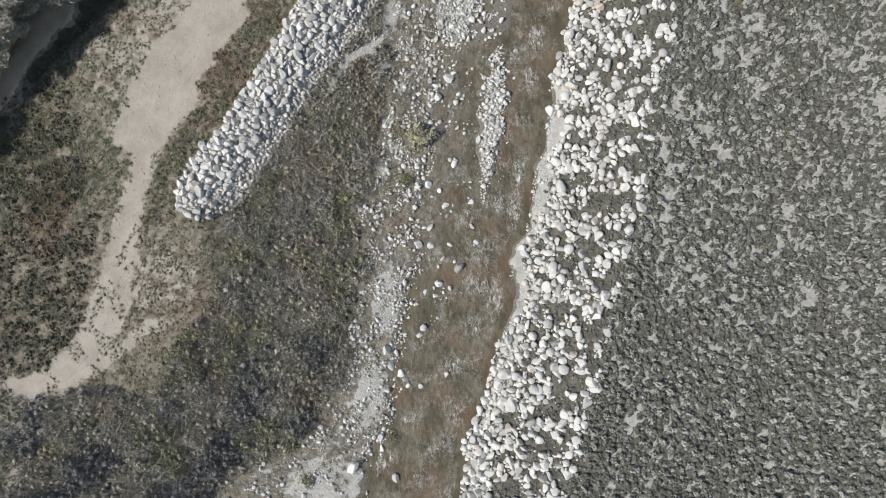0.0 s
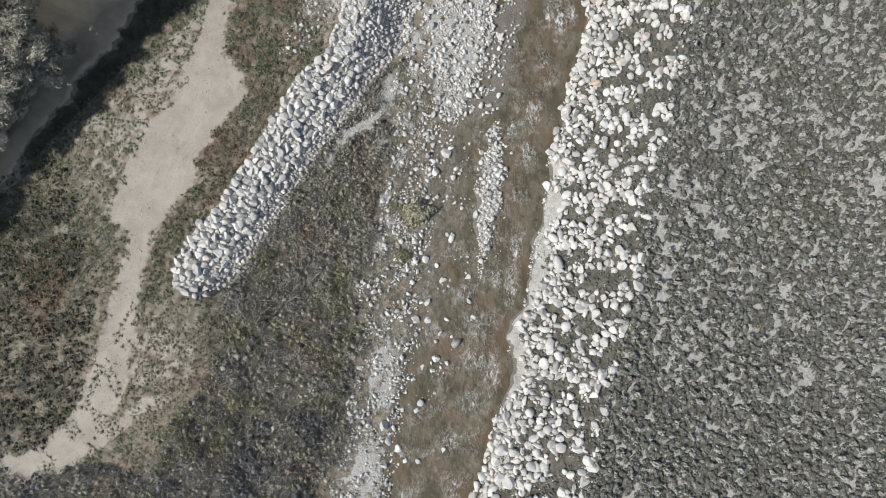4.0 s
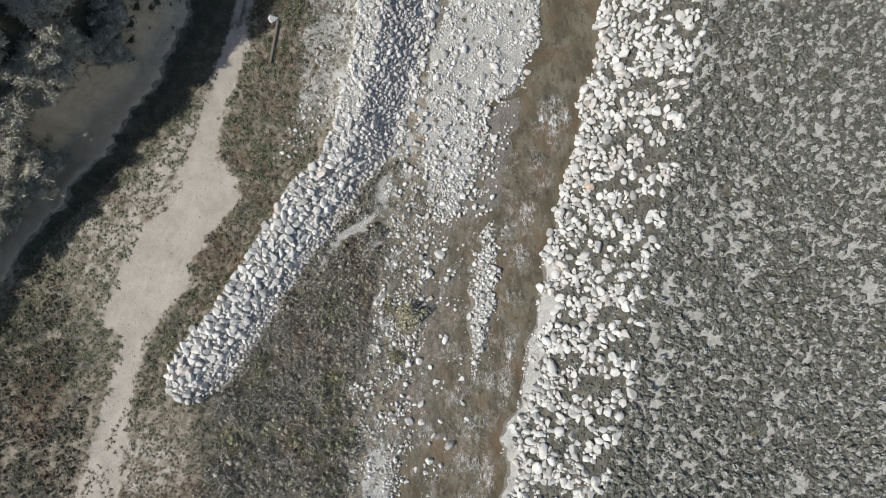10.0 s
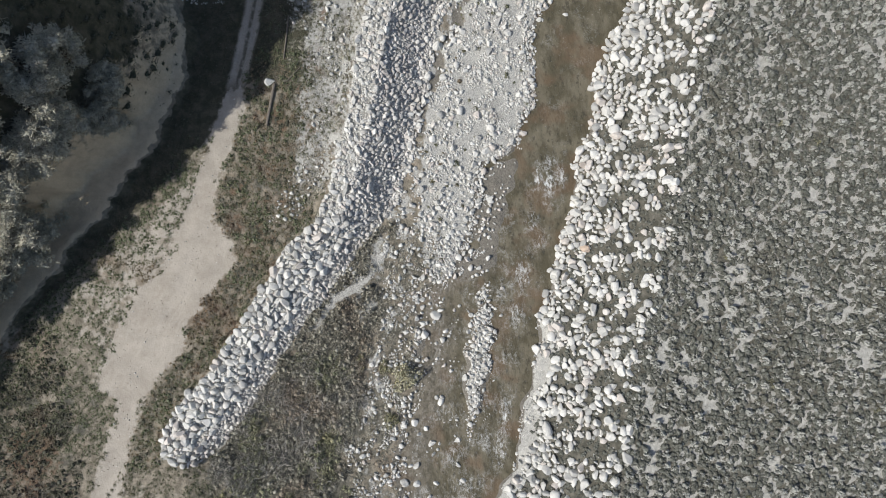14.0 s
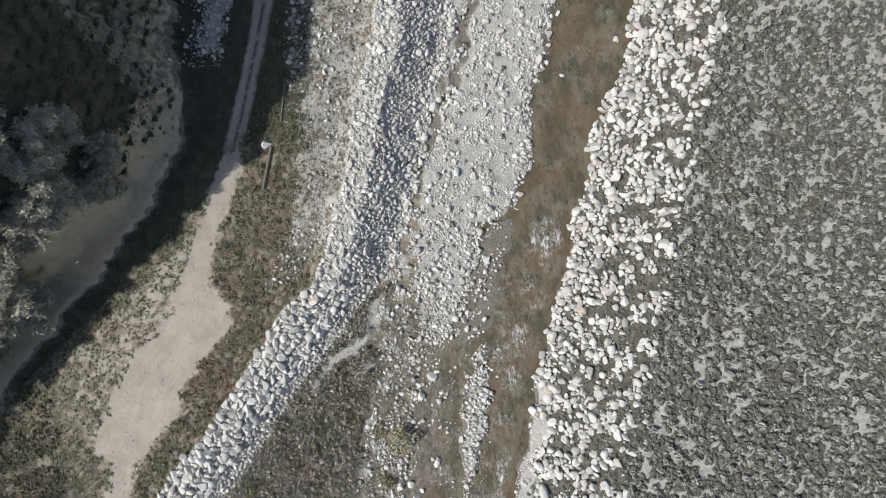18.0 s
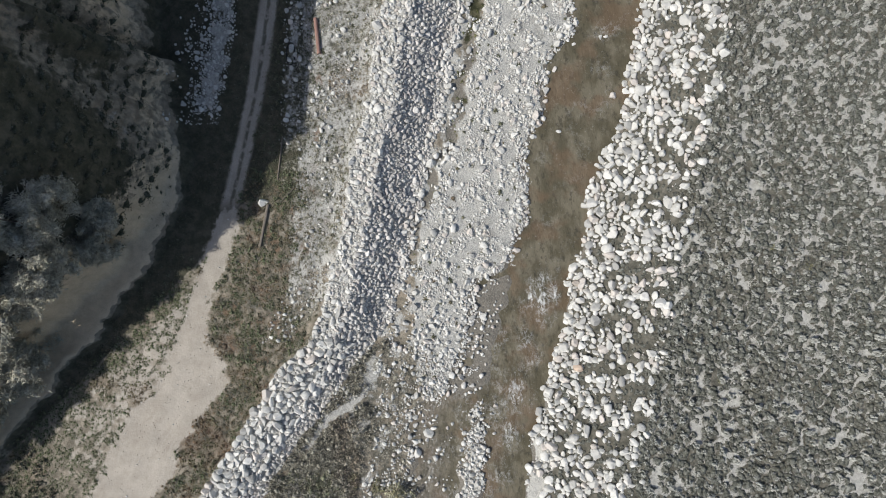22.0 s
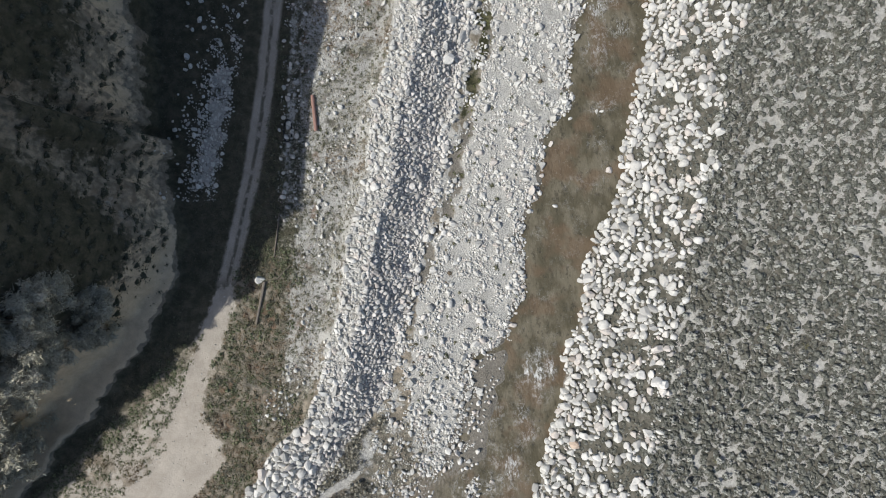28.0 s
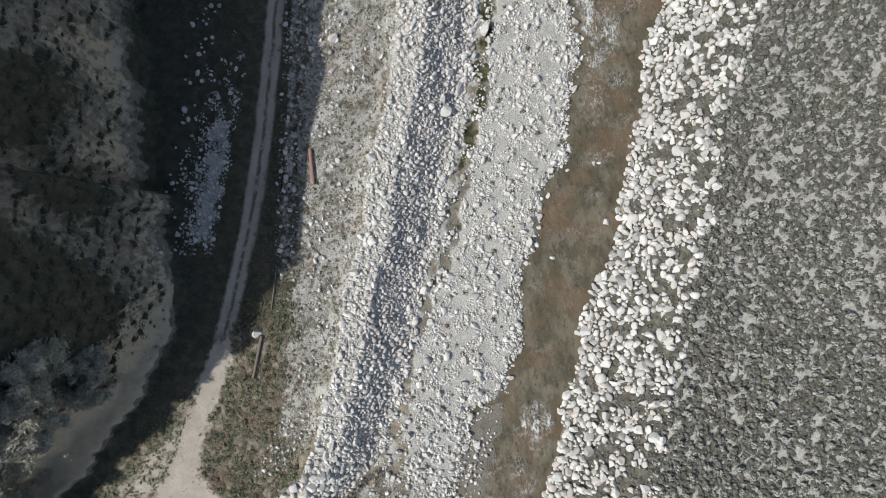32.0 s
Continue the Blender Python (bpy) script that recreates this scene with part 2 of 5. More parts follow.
M_GREY = leaf_material("grey_thicket_leaf", (0.122, 0.125, 0.125), (0.358, 0.362, 0.366), (0.2, 0.205, 0.205), (0.243, 0.223, 0.197), 0.4, 0.3)
M_WILLOW = leaf_material("pale_willow_leaf", (0.469, 0.442, 0.276), (0.718, 0.676, 0.497), (0.58, 0.552, 0.386), (0.497, 0.469, 0.276))
M_TWIG = wood_material("bare_twig", (0.30, 0.28, 0.255), (0.52, 0.50, 0.46))
M_BARK = wood_material("bark", (0.07, 0.055, 0.04), (0.17, 0.14, 0.11))
M_LOG = wood_material("weathered_log", (0.11, 0.095, 0.08), (0.27, 0.24, 0.20))
M_RUST = wood_material("rusty_steel", (0.27, 0.15, 0.12), (0.42, 0.27, 0.23), 1.5)
M_RUBBER = wood_material("black_rubber", (0.02, 0.02, 0.02), (0.05, 0.05, 0.05))

# ---- plan: lines that run along the valley, as x at given y ----


def line(*pairs):
    ys, xs = zip(*pairs)
    return lambda y: np.interp(y, ys, xs)


def ripple(x, y, size, seed):
    """Smooth pseudo-random swell from a few crossed sines, about -1 to 1."""
    r = np.random.RandomState(seed)
    out = 0
    for _ in range(7):
        a, p, s = r.uniform(0, 6.283), r.uniform(0, 6.283), r.uniform(0.6, 1.7)
        out = out + np.sin((x * np.cos(a) + y * np.sin(a)) * 6.283 * s / size + p)
    return out / 3.2


def ragged(path, amount, size, seed):
    return lambda y: path(y) + amount * ripple(0 * np.asarray(y, float), np.asarray(y, float), size, seed)


RIVER_L = line((-120, -30), (-60, -17), (-42, -14.6), (-33, -14), (-30, -11.3), (-20, -9.3), (-10, -7.6), (0, -5.8), (10, -4.8), (20, -2.9), (28, -1.6), (33, -3), (36, -1), (38, 4.3),
               (41, 5.8), (45, 6.3), (49, 7.1), (54, 7.9), (57.5, 9.5), (59.5, 14.3), (64, 16.2), (72, 17.3), (81, 17.9), (86, 19.8), (96, 20.9), (99, 23.5), (102, 25.4), (109, 25.6), (115, 27.6), (121, 28.1), (130, 25), (200, 35))
RIVER_R = line((-120, -12), (-60, 0), (-42, 2.9), (-32, 4.2), (-25, 7.2), (-20, 8.5), (-10, 11.4), (0, 12.4), (10, 15.7), (20, 17.4), (30, 19.7), (40, 22), (51, 25.8), (57, 25.4), (62, 28.6), (70, 29.2),
               (79, 31.8), (84, 34.8), (90, 36.5), (97, 37), (103, 38.6), (112, 40.8), (121, 41.2), (130, 44.5), (200, 58))
BANK = line((-120, 3), (-60, 16), (-40, 20.3), (-30, 22.7), (-20, 25.3), (-10, 27.3), (0, 29.7), (10, 32.4), (20, 34), (30, 35.5), (40, 38.1), (50, 40.3), (60, 42), (70, 44.4), (80, 46.2),
            (90, 48.8), (100, 50.8), (110, 53.2), (120, 56.3), (130, 58.9), (200, 74))
LEVEE_L = line((0, -45), (10, -44.2), (14, -43), (19, -39), (23, -36), (29, -32), (35, -28), (43, -23.5), (47, -19), (52, -17), (59, -15.5), (67, -13.5), (79, -12), (89, -9), (101, -8),
               (111, -5), (121, -4), (130, -3.8), (200, 4))
LEVEE_R = line((0, -40), (7, -37.5), (10, -35.3), (20, -28.3), (30, -21.8), (40, -14.1), (50, -6.6), (60, -3.5), (70, -2), (80, 0.3), (90, 3.4), (100, 5.2), (110, 6.9), (120, 8.7), (130, 9.7), (200, 19))
BRUSH_R = line((-120, -80), (-60, -62), (-38, -37.5), (-34, -29.3), (-31, -25.5), (-27, -21.5), (-20, -18.4), (-13, -17.5), (-8, -15), (0, -16), (10, -13.6), (20, -12.3), (30, -9.6), (40, -8.5), (48, -7), (52, -5), (200, 25))
BAR_L = line((33, 1), (37, 1.2), (40, -1), (45, -1.8), (56, -1.8), (64, -0.8), (72, 1), (78, 3.4), (87, 7), (97, 8.8), (105, 10.3), (111, 11.8), (121, 12.6), (130, 14.3), (200, 25))
WET_R = line((20, 6), (32, 9.2), (37, 10.2), (40, 11.2), (44, 12.2), (49, 13.8), (54, 14.8), (60, 16.6), (66, 16), (200, 30))
ROAD_L = line((-60, -90), (-24, -78), (-18.2, -66.6), (-13.6, -61.9), (-4.4, -58), (4, -55.6), (11.5, -53.8), (16.9, -52.3), (19.2, -56.4), (23.5, -55.1), (29.1, -52.8), (35.8, -49.2), (38.6, -45.8), (45.3, -43), (52, -40.7),
              (60.6, -38), (70, -34.6), (79, -32.5), (92, -30), (105, -28.4), (129, -26.4), (200, -22))
ROAD_R = line((-60, -84), (-23, -63), (-17.3, -57), (-9.8, -52.5), (-3, -51.5), (0, -50.8), (5, -50.5), (10.3, -49.7), (16.9, -47.9), (21.6, -44.7), (25.3, -41.2), (30.1, -40.3), (32.9, -38.2), (36.5, -35.8), (39.6, -32.7),
              (43.4, -33.4), (47.2, -36.5), (53.9, -35.8), (60.6, -33.2), (65.9, -31.5), (70, -31.6), (79, -29.6), (92, -27.1), (105, -25.5), (129, -23.5), (200, -19))
CLIFF = line((-120, -150), (0, -120), (10, -96), (18, -81), (25, -73.2), (31, -68.8), (38, -63.2), (45.5, -58), (53, -51), (58.5, -47.7), (65, -44), (72, -41.3), (78, -41), (86, -43.3), (90.3, -44.4), (91.2, -41.8), (93.8, -41.6), (94.6, -45.6), (112, -47), (126, -50), (200, -55))
CLIFF_Z = line((-60, 6.5), (25, 5.6), (60, 5.3), (72, 5.6), (88, 7.3), (102, 10.6), (130, 12), (200, 12))
RIDGE_Z = line((-60, 7), (36, 7.5), (43, 8.5), (48, 12), (50, 17.5), (53, 25), (56, 29.5), (58.4, 35.5), (60.6, 42), (65, 47.5), (70, 53), (88, 55), (100, 57.5), (150, 59), (200, 60))
RIDGE_X = -63.0
BENCH = line((20, 10), (45, 8), (56, 5), (66, 3), (75, 1.2), (200, 1.2))


CLIFF = ragged(ragged(CLIFF, 0.6, 6, 4), 0.55, 2.1, 6)
RIVER_L, RIVER_R, BANK = ragged(ragged(RIVER_L, 0.8, 11, 9), 0.45, 3.5, 29), ragged(ragged(RIVER_R, 0.5, 9, 10), 0.3, 3, 30), ragged(BANK, 0.6, 11, 12)
LEVEE_L, LEVEE_R, BRUSH_R, BAR_L = ragged(LEVEE_L, 0.35, 7, 13), ragged(LEVEE_R, 0.45, 6, 14), ragged(BRUSH_R, 1.2, 10, 15), ragged(BAR_L, 0.7, 9, 16)


def soft(v, lo, hi):
    k = np.clip((np.asarray(v, float) - lo) / (hi - lo), 0, 1)
    return k * k * (3 - 2 * k)


def river_z(y):
    return 0.012 * np.maximum(np.asarray(y, float) - 40, 0)


def profile(x, stops):
    """Piecewise straight height across the valley; the stops are arrays (x, z) from left to right."""
    out = np.array(stops[0][1] + 0 * x)
    for (xa, za), (xb, zb) in zip(stops, stops[1:]):
        k = np.clip((x - xa) / np.maximum(xb - xa, 0.05), 0, 1)
        out = np.where(x >= xa, za + (zb - za) * k, out)
    return out


def height(x, y):
    x, y = np.asarray(x, float), np.asarray(y, float)
    w = river_z(y)
    x = x + 0.35 * ripple(x, y, 7, 3)
    left = 4.1 + 0.012 * np.maximum(y - 60, 0)
    rl, rr, bt, cl = RIVER_L(y), RIVER_R(y), BANK(y), CLIFF(y)
    plateau = 5.2 + 0.012 * (y - 20)
    hill = [(np.full_like(y, -400.0), RIDGE_Z(y) + 8), (np.minimum(RIDGE_X, cl - BENCH(y) - 4), RIDGE_Z(y)), (cl - BENCH(y), CLIFF_Z(y) + 0.3), (cl, CLIFF_Z(y)), (cl + 0.9, left)]
    river = [(rl - 0.8, w + 0.32), (rl + 1.6, w - 0.35), (0.5 * (rl + rr), w - 0.55), (rr - 1.2, w - 0.4), (rr + 0.7, w + 0.5), (bt - 2, plateau - 0.5), (bt + 1.5, plateau), (np.full_like(y, 400.0), plateau + 3)]
    ll, lr, low = LEVEE_L(y), LEVEE_R(y), soft(-y, -55, -32)
    br = np.minimum(BRUSH_R(y), rl - 1.5)
    levee = hill + [(ll - 2.5, left), (ll, left + 1.0 - 0.5 * low), (ll + 0.34 * (lr - ll), left + 1.4 - 1.0 * low), (ll + (0.9 + 0.08 * low) * (lr - ll), w + 0.7 + 1.3 * low), (np.maximum(lr + 0.6, rl - 6), w + 0.6)] + river
    bush = hill + [(np.minimum(br - 26, -40), left + 0.3), (br - 10, left * 0.5), (br, w + 0.8)] + river
    k = soft(y, 4.5, 9.5)
    z = (1 - k) * profile(x, bush) + k * profile(x, levee)
    # bar in midstream and the backwater beside the long bar
    z = np.maximum(z, w + 0.34 + 0.12 * ripple(x, y, 3, 19) - 0.5 * (((x - 8.2 - 0.11 * (y - 24) - 0.5 * ripple(0 * x, y, 7, 20)) / 2.5) ** 2 + ((y - 24) / 12.5) ** 2) ** 1.5)
    z = np.maximum(z, w + 0.09 + 0.08 * ripple(x, y, 5, 22) - 0.35 * soft(x - WET_R(y), -1.5, 1) - 0.5 * soft(-y, -40, -33) - 0.5 * soft(y, 56, 62) - 0.6 * (x < rl - 1))
    z = z - 0.35 * np.exp(-(((x - BAR_L(y) + 1.4) / 1.3) ** 2)) * soft(y, 60, 80)
    return z + 0.07 * ripple(x, y, 7, 5) * soft(np.abs(x - 0.5 * (rl + rr)), 8, 14) + 0.35 * ripple(x, y, 13, 8) * soft(cl - x, 0, 4)


# ---- mesh helpers ----
def mesh_from(name, verts, faces, mats, smooth=True):
    """A mesh from arrays; all faces have the same number of corners."""
    me = bpy.data.meshes.new(name)
    verts, faces = np.asarray(verts, np.float32), np.asarray(faces, np.int32)
    k = faces.shape[1]
    me.vertices.add(len(verts))
    me.vertices.foreach_set("co", verts.ravel())
    me.loops.add(faces.size)
    me.loops.foreach_set("vertex_index", faces.ravel())
    me.polygons.add(len(faces))
    me.polygons.foreach_set("loop_start", np.arange(0, faces.size, k, dtype=np.int32))
    me.polygons.foreach_set("loop_total", np.full(len(faces), k, dtype=np.int32))
    me.polygons.foreach_set("use_smooth", np.full(len(faces), smooth, dtype=bool))
    for m in mats if isinstance(mats, (list, tuple)) else [mats]:
        me.materials.append(m)
    me.update(calc_edges=True)
    return me


def merged(kit, picks, places, scales, turns, tilts=None):
    """Many copies of the kit's shapes as one pair of arrays."""
    vs, fs, base = [], [], 0
    for n, (v, f) in enumerate(kit):
        sel = np.flatnonzero(picks == n)
        if not len(sel):
            continue
        c, s = np.cos(turns[sel])[:, None], np.sin(turns[sel])[:, None]
        p = v[None] * scales[sel][:, None, :]
        if tilts is not None:
            ct, st = np.cos(tilts[sel])[:, None], np.sin(tilts[sel])[:, None]
            p = np.stack([p[..., 0] * ct + p[..., 2] * st, p[..., 1], p[..., 2] * ct - p[..., 0] * st], -1)
        p = np.stack([p[..., 0] * c - p[..., 1] * s, p[..., 0] * s + p[..., 1] * c, p[..., 2]], -1) + places[sel][:, None, :]
        vs.append(p.reshape(-1, 3))
        fs.append((f[None] + (base + np.arange(len(sel)) * len(v))[:, None, None]).reshape(-1, f.shape[1]))
        base += len(sel) * len(v)
    return np.concatenate(vs), np.concatenate(fs)


def part(name, me, parent, label="", kind=""):
    ob = new(name, me)
    ob.parent = parent
    return tagged(ob, label, "", "", kind)


def rock_shape(seed, levels, cuts=9, low=0.46, high=0.82):
    """A water-worn stone: a ball cut by a few flat faces, about 1 m in radius."""
    r = np.random.RandomState(seed)
    bm = bmesh.new()
    bmesh.ops.create_icosphere(bm, subdivisions=levels, radius=1.0)
    v = np.array([p.co[:] for p in bm.verts])
    f = np.array([[q.index for q in p.verts] for p in bm.faces])
    bm.free()
    for _ in range(cuts):
        d = r.normal(size=3)
        d /= np.linalg.norm(d)
        over = v @ d - r.uniform(low, high)
        v = v - np.where(over > 0, over * 0.96, 0)[:, None] * d
    v = v + 0.05 * np.sin(v[:, [1, 2, 0]] * r.uniform(2, 5, 3) + r.uniform(0, 6, 3))
    v = v * np.array([1.0, r.uniform(0.62, 0.95), r.uniform(0.6, 0.92)])
    return v / np.abs(v[:, :2]).max(), f


ROCKS = [rock_shape(s, 2) for s in range(14)]
BIG_ROCKS = [mesh_from("stone", *rock_shape(s, 3), M_ROCK, False) for s in range(14)]
PEACH_ROCKS = [mesh_from("stone", *rock_shape(s, 3), M_PEACH, False) for s in range(14)]
MID_ROCKS = [mesh_from("stone", *shape, M_ROCK, False) for shape in ROCKS]
PEBBLES = [rock_shape(s, 1, 5) for s in range(30, 38)]
rng = np.random.RandomState(11)


def pack(count, box, inside, sizes, gap, tries=6):
    """Stones of the given sizes thrown into a region so that they hardly overlap; the largest first. Gives x, y, radius."""
    x0, y0, x1, y1 = box
    rad = np.sort(sizes(rng.uniform(0, 1, count)))[::-1]
    cell, grid, out = 2.2 * rad[0], {}, []
    xs, ys = rng.uniform(x0, x1, (count, tries)), rng.uniform(y0, y1, (count, tries))
    ok = inside(xs.ravel(), ys.ravel()).reshape(xs.shape)
    for n in range(count):
        r = float(rad[n])
        for k in range(tries):
            if not ok[n, k]:
                continue
            x, y = float(xs[n, k]), float(ys[n, k])
            i, j = int(x // cell), int(y // cell)
            if any((x - a) ** 2 + (y - b) ** 2 < (gap * (r + q)) ** 2 for u in (i - 1, i, i + 1) for w in (j - 1, j, j + 1) for a, b, q in grid.get((u, w), ())):
                continue
            grid.setdefault((i, j), []).append((x, y, r))
            out.append((x, y, r))
            break
    return np.array(out)


def stones(name, spots, parent, own, sink=0.25, label="", mat=None, kit=ROCKS):
    """Lays stones at x, y, r: those picked by own become parts of their own, the rest one joined part."""
    z = np.maximum(height(spots[:, 0], spots[:, 1]), river_z(spots[:, 1]) - 0.1 - 0.9 * (spots[:, 0] < LEVEE_R(spots[:, 1])))
    pick, turn = rng.randint(0, len(kit), len(spots)), rng.uniform(0, 6.283, len(spots))
    tilt = rng.normal(0, 0.25, len(spots))
    scale = spots[:, 2:3] * rng.uniform(0.8, 1.25, (len(spots), 3))
    place = np.c_[spots[:, :2], z + spots[:, 2] * (0.62 - sink)]
    for n in np.flatnonzero(own):
        ob = new(name, (BIG_ROCKS if spots[n, 2] > 0.6 else MID_ROCKS)[pick[n]])
        ob.parent = parent
        ob.matrix_basis = Matrix.LocRotScale(place[n], Euler((0, tilt[n], turn[n])), scale[n])
    small = (spots[:, 2] < 0.34) & ~own
    for keep, shapes in ((~own & ~small, kit), (small, PEBBLES)):
        if keep.any():
            v, f = merged(shapes, pick[keep] % len(shapes), place[keep], scale[keep], turn[keep], tilt[keep])
            part(name + "_fill", mesh_from(name, v, f, mat or M_ROCK, False), parent, label, "stuff")


# ---- ground: one sheet to the horizon ----
def steps(lo, hi, step, far):
    inner = np.arange(lo, hi + step / 2, step)
    grow, d = [], step
    while not grow or grow[-1] < far:
        d *= 1.35
        grow.append((grow[-1] if grow else 0) + d)
    g = np.array(grow)
    return np.concatenate([lo - g[::-1], inner, hi + g])


def sheet(xs, ys):
    nx, ny = len(xs), len(ys)
    gx, gy = np.meshgrid(xs, ys)
    i = (np.arange(ny - 1)[:, None] * nx + np.arange(nx - 1)[None]).ravel()
    return gx.ravel(), gy.ravel(), np.c_[i, i + 1, i + nx + 1, i + nx]


def off_lane(x, y):
    """How far north a place lies of the old lane that curves off the road."""
    return y - np.interp(x, (-86, -73, -65, -58, -49.5, -42, -36), (-18, -21, -22.2, -18.3, -11.7, -10, -8))


def in_thicket(x, y):
    a = (x > np.where(y > 8, LEVEE_R(y) + 0.8, np.interp(y, (-26, -20, -14, -10, -4, 4, 8), (-50, -47, -45, -41, -37.5, -36, -37)) + 1.0 * ripple(x, y, 5, 49))) & (x < BRUSH_R(y)) & (y < 47)
    b = (y < -23 - 0.12 * (x + 46)) & (x < BRUSH_R(y))
    bare = np.exp(-(((x + 13.5) / 2.8) ** 2 + ((y - 35.5 - 0.5 * (x + 13.5)) / 1.3) ** 2)) + np.exp(-(((x + 9.5) / 1.2) ** 2 + ((y - 40) / 4) ** 2)) + (0.5 + 0.6 * ripple(x, y, 2.6, 109)) * np.exp(-(((x + 11.6) / 2.6) ** 2 + ((y - 32.5 - 0.5 * (x + 11.6)) / 2.0) ** 2))
    trail = np.interp(y, (20, 22.6, 29.4, 34.7, 36.2, 38.6, 43, 46), (-28, -25.5, -19.7, -15.8, -12.9, -10, -8.8, -8))
    bare = np.maximum(bare, (np.abs(x - trail) < 0.9) & (y > 24))
    return (a | b) & (bare < 0.4) & ((np.abs(off_lane(x, y)) > 1.5) | (x > -42))


def bare(x, y):
    """Low along the winding bare paths and clearings between the sagebrush."""
    u, v = 0.55 * x + 0.83 * y, -0.83 * x + 0.55 * y
    a = np.abs(ripple(u * 0.36, v, 4.4, 171) + 0.3 * ripple(x, y, 2.6, 172))
    b = np.abs(ripple(0.7 * u, v, 6.2, 173) + 0.3 * ripple(x, y, 3.2, 174)) + 0.06
    path = np.abs(x - np.interp(y, (-45, -25, -13.5, 16, 34), (25, 31, 34.4, 37, 39.5)) + 0.7 * ripple(x, y, 9, 178)) / 4 + 0.6 * soft(y, 20, 34) + 0.15 * soft(ripple(x, y, 8, 179), 0, 0.6)
    return np.minimum.reduce([a, b, path]) + 0.025 + 0.05 * soft(ripple(x, y, 14, 175), -0.3, 0.6) + 0.06 * soft(-y, -6, 20) - 0.09 * soft(ripple(x, y, 3.2, 176), 0.9, 1.3)


def zones(x, y):
    """What covers the ground: sand, gravel, wet, dark soil that also deepens the hill's shade, plateau soil, bare
    ledge.
    """
    rl, rr, bt, ll, lr, cl = RIVER_L(y), RIVER_R(y), BANK(y), LEVEE_L(y), LEVEE_R(y), CLIFF(y)
    w, z = river_z(y), height(x, y)
    wide = 1 - 0.7 * soft(y, 64, 72)
    road = soft(np.minimum(x - ROAD_L(y), ROAD_R(y) - x), -1.6 * wide, 2.0 * wide)
    side = x - 0.5 * (ROAD_L(y) + ROAD_R(y))
    zones.track = np.c_[side, soft(y, 68, 72), soft(7 - np.abs(side), 0, 3), np.ones_like(x)]
    road = road * (1 - soft(y, 67, 72))
    lane = np.exp(-(off_lane(x, y) / 1.7) ** 2) * soft(x, -86, -80) * soft(-x, 40, 52) * 0.85
    fan = np.exp(-(((x + 48.5) / 9.5) ** 2 + ((y + 4) / 8) ** 2) ** 2) * (0.46 + 0.22 * ripple(x, y, 4, 27))
    bank_sand = soft(x, -64, -58) * soft(ROAD_L(y) - x, -1.8, 0.2) * soft(y, 18, 30) * soft(-y, -66, -58) * (0.42 + 0.14 * soft(y, 28, 44) + 0.2 * ripple(x, y, 6, 28)) * soft(x - (-52.6 + 0.97 * (y - 44)), 0, 2.5)
    sandy = np.exp(-(((x + 9.5) / 1.1) ** 2 + ((y - 41) / 3) ** 2)) + np.exp(-(((x + 13.5) / 2.6) ** 2 + ((y - 35.5 - 0.5 * (x + 13.5)) / 1.1) ** 2)) + (0.7 + 0.6 * ripple(x, y, 2.6, 109)) * np.exp(-(((x + 11.6) / 2.6) ** 2 + ((y - 32.5 - 0.5 * (x + 11.6)) / 2.0) ** 2)) + (0.6 + 0.5 * ripple(x, y, 2.6, 109)) * np.exp(-(((x + 19.3) / 1.2) ** 2 + ((y - 29.8) / 2.2) ** 2))
    trail = np.interp(y, (20, 22.6, 29.4, 34.7, 36.2, 38.6, 43, 46), (-28, -25.5, -19.7, -15.8, -12.9, -10, -8.8, -8))
    sandy = np.maximum(sandy, np.exp(-((x - trail + 0.4 * ripple(x, y, 4, 39)) / (0.7 + 0.9 * soft(y, 30, 36))) ** 2) * (0.72 + 0.25 * ripple(x, y, 3, 43)) * soft(y, 24, 31) * soft(-y, -47, -43))
    sandy = np.maximum(sandy, (0.34 + 0.25 * ripple(x, y, 4, 42)) * np.exp(-((x + 8.3 - 0.22 * (y - 27)) / 2.5) ** 2) * soft(y, 6, 14) * soft(-y, -48, -40))
    sand = np.maximum.reduce([road, lane, fan, bank_sand])
    bar = (1 - (0.66 + 0.14 * soft(y, 2, 8)) * soft(-y, -37, -35)) * soft(np.minimum(x - np.where(y > 34, np.maximum(BAR_L(y), lr), BRUSH_R(y) + 2), rl + 1.5 - x), -1, 1)
    mid = soft(z - w, 0.02, 0.15) * (x > rl) * (x < rr)
    gravel = np.maximum.reduce([bar, mid * (0.8 + 0.3 * ripple(x, y, 2.5, 17)), soft(np.minimum(x - ll, lr - x), -1.2, 0.5) * soft(y, 6, 9), soft(np.minimum(x - rr + 1, rr + 3.5 - x), -0.5, 1) * soft(-y, -36, -24), sandy])
    strip = soft(np.minimum(x - (-23.5 + 0.05 * (y - 60)), ll + 0.8 - x), 0, 1.5) * soft(y, 48, 56) * (0.52 + 0.16 * ripple(x, y, 5, 78))
    ditch = soft(2.1 - np.abs(x + 35.2 - 0.155 * (y - 100) + 0.7 * ripple(x, y, 6, 26)), -0.6, 1.2) * soft(y, 83, 89) * soft(-y, -118, -100) * (0.62 + 0.2 * ripple(x, y, 4, 31))
    edge_cob = soft(1.5 - np.abs(x + 22.5 - 0.03 * (y - 100)), 0, 1.2) * soft(y, 76, 84) * 0.5
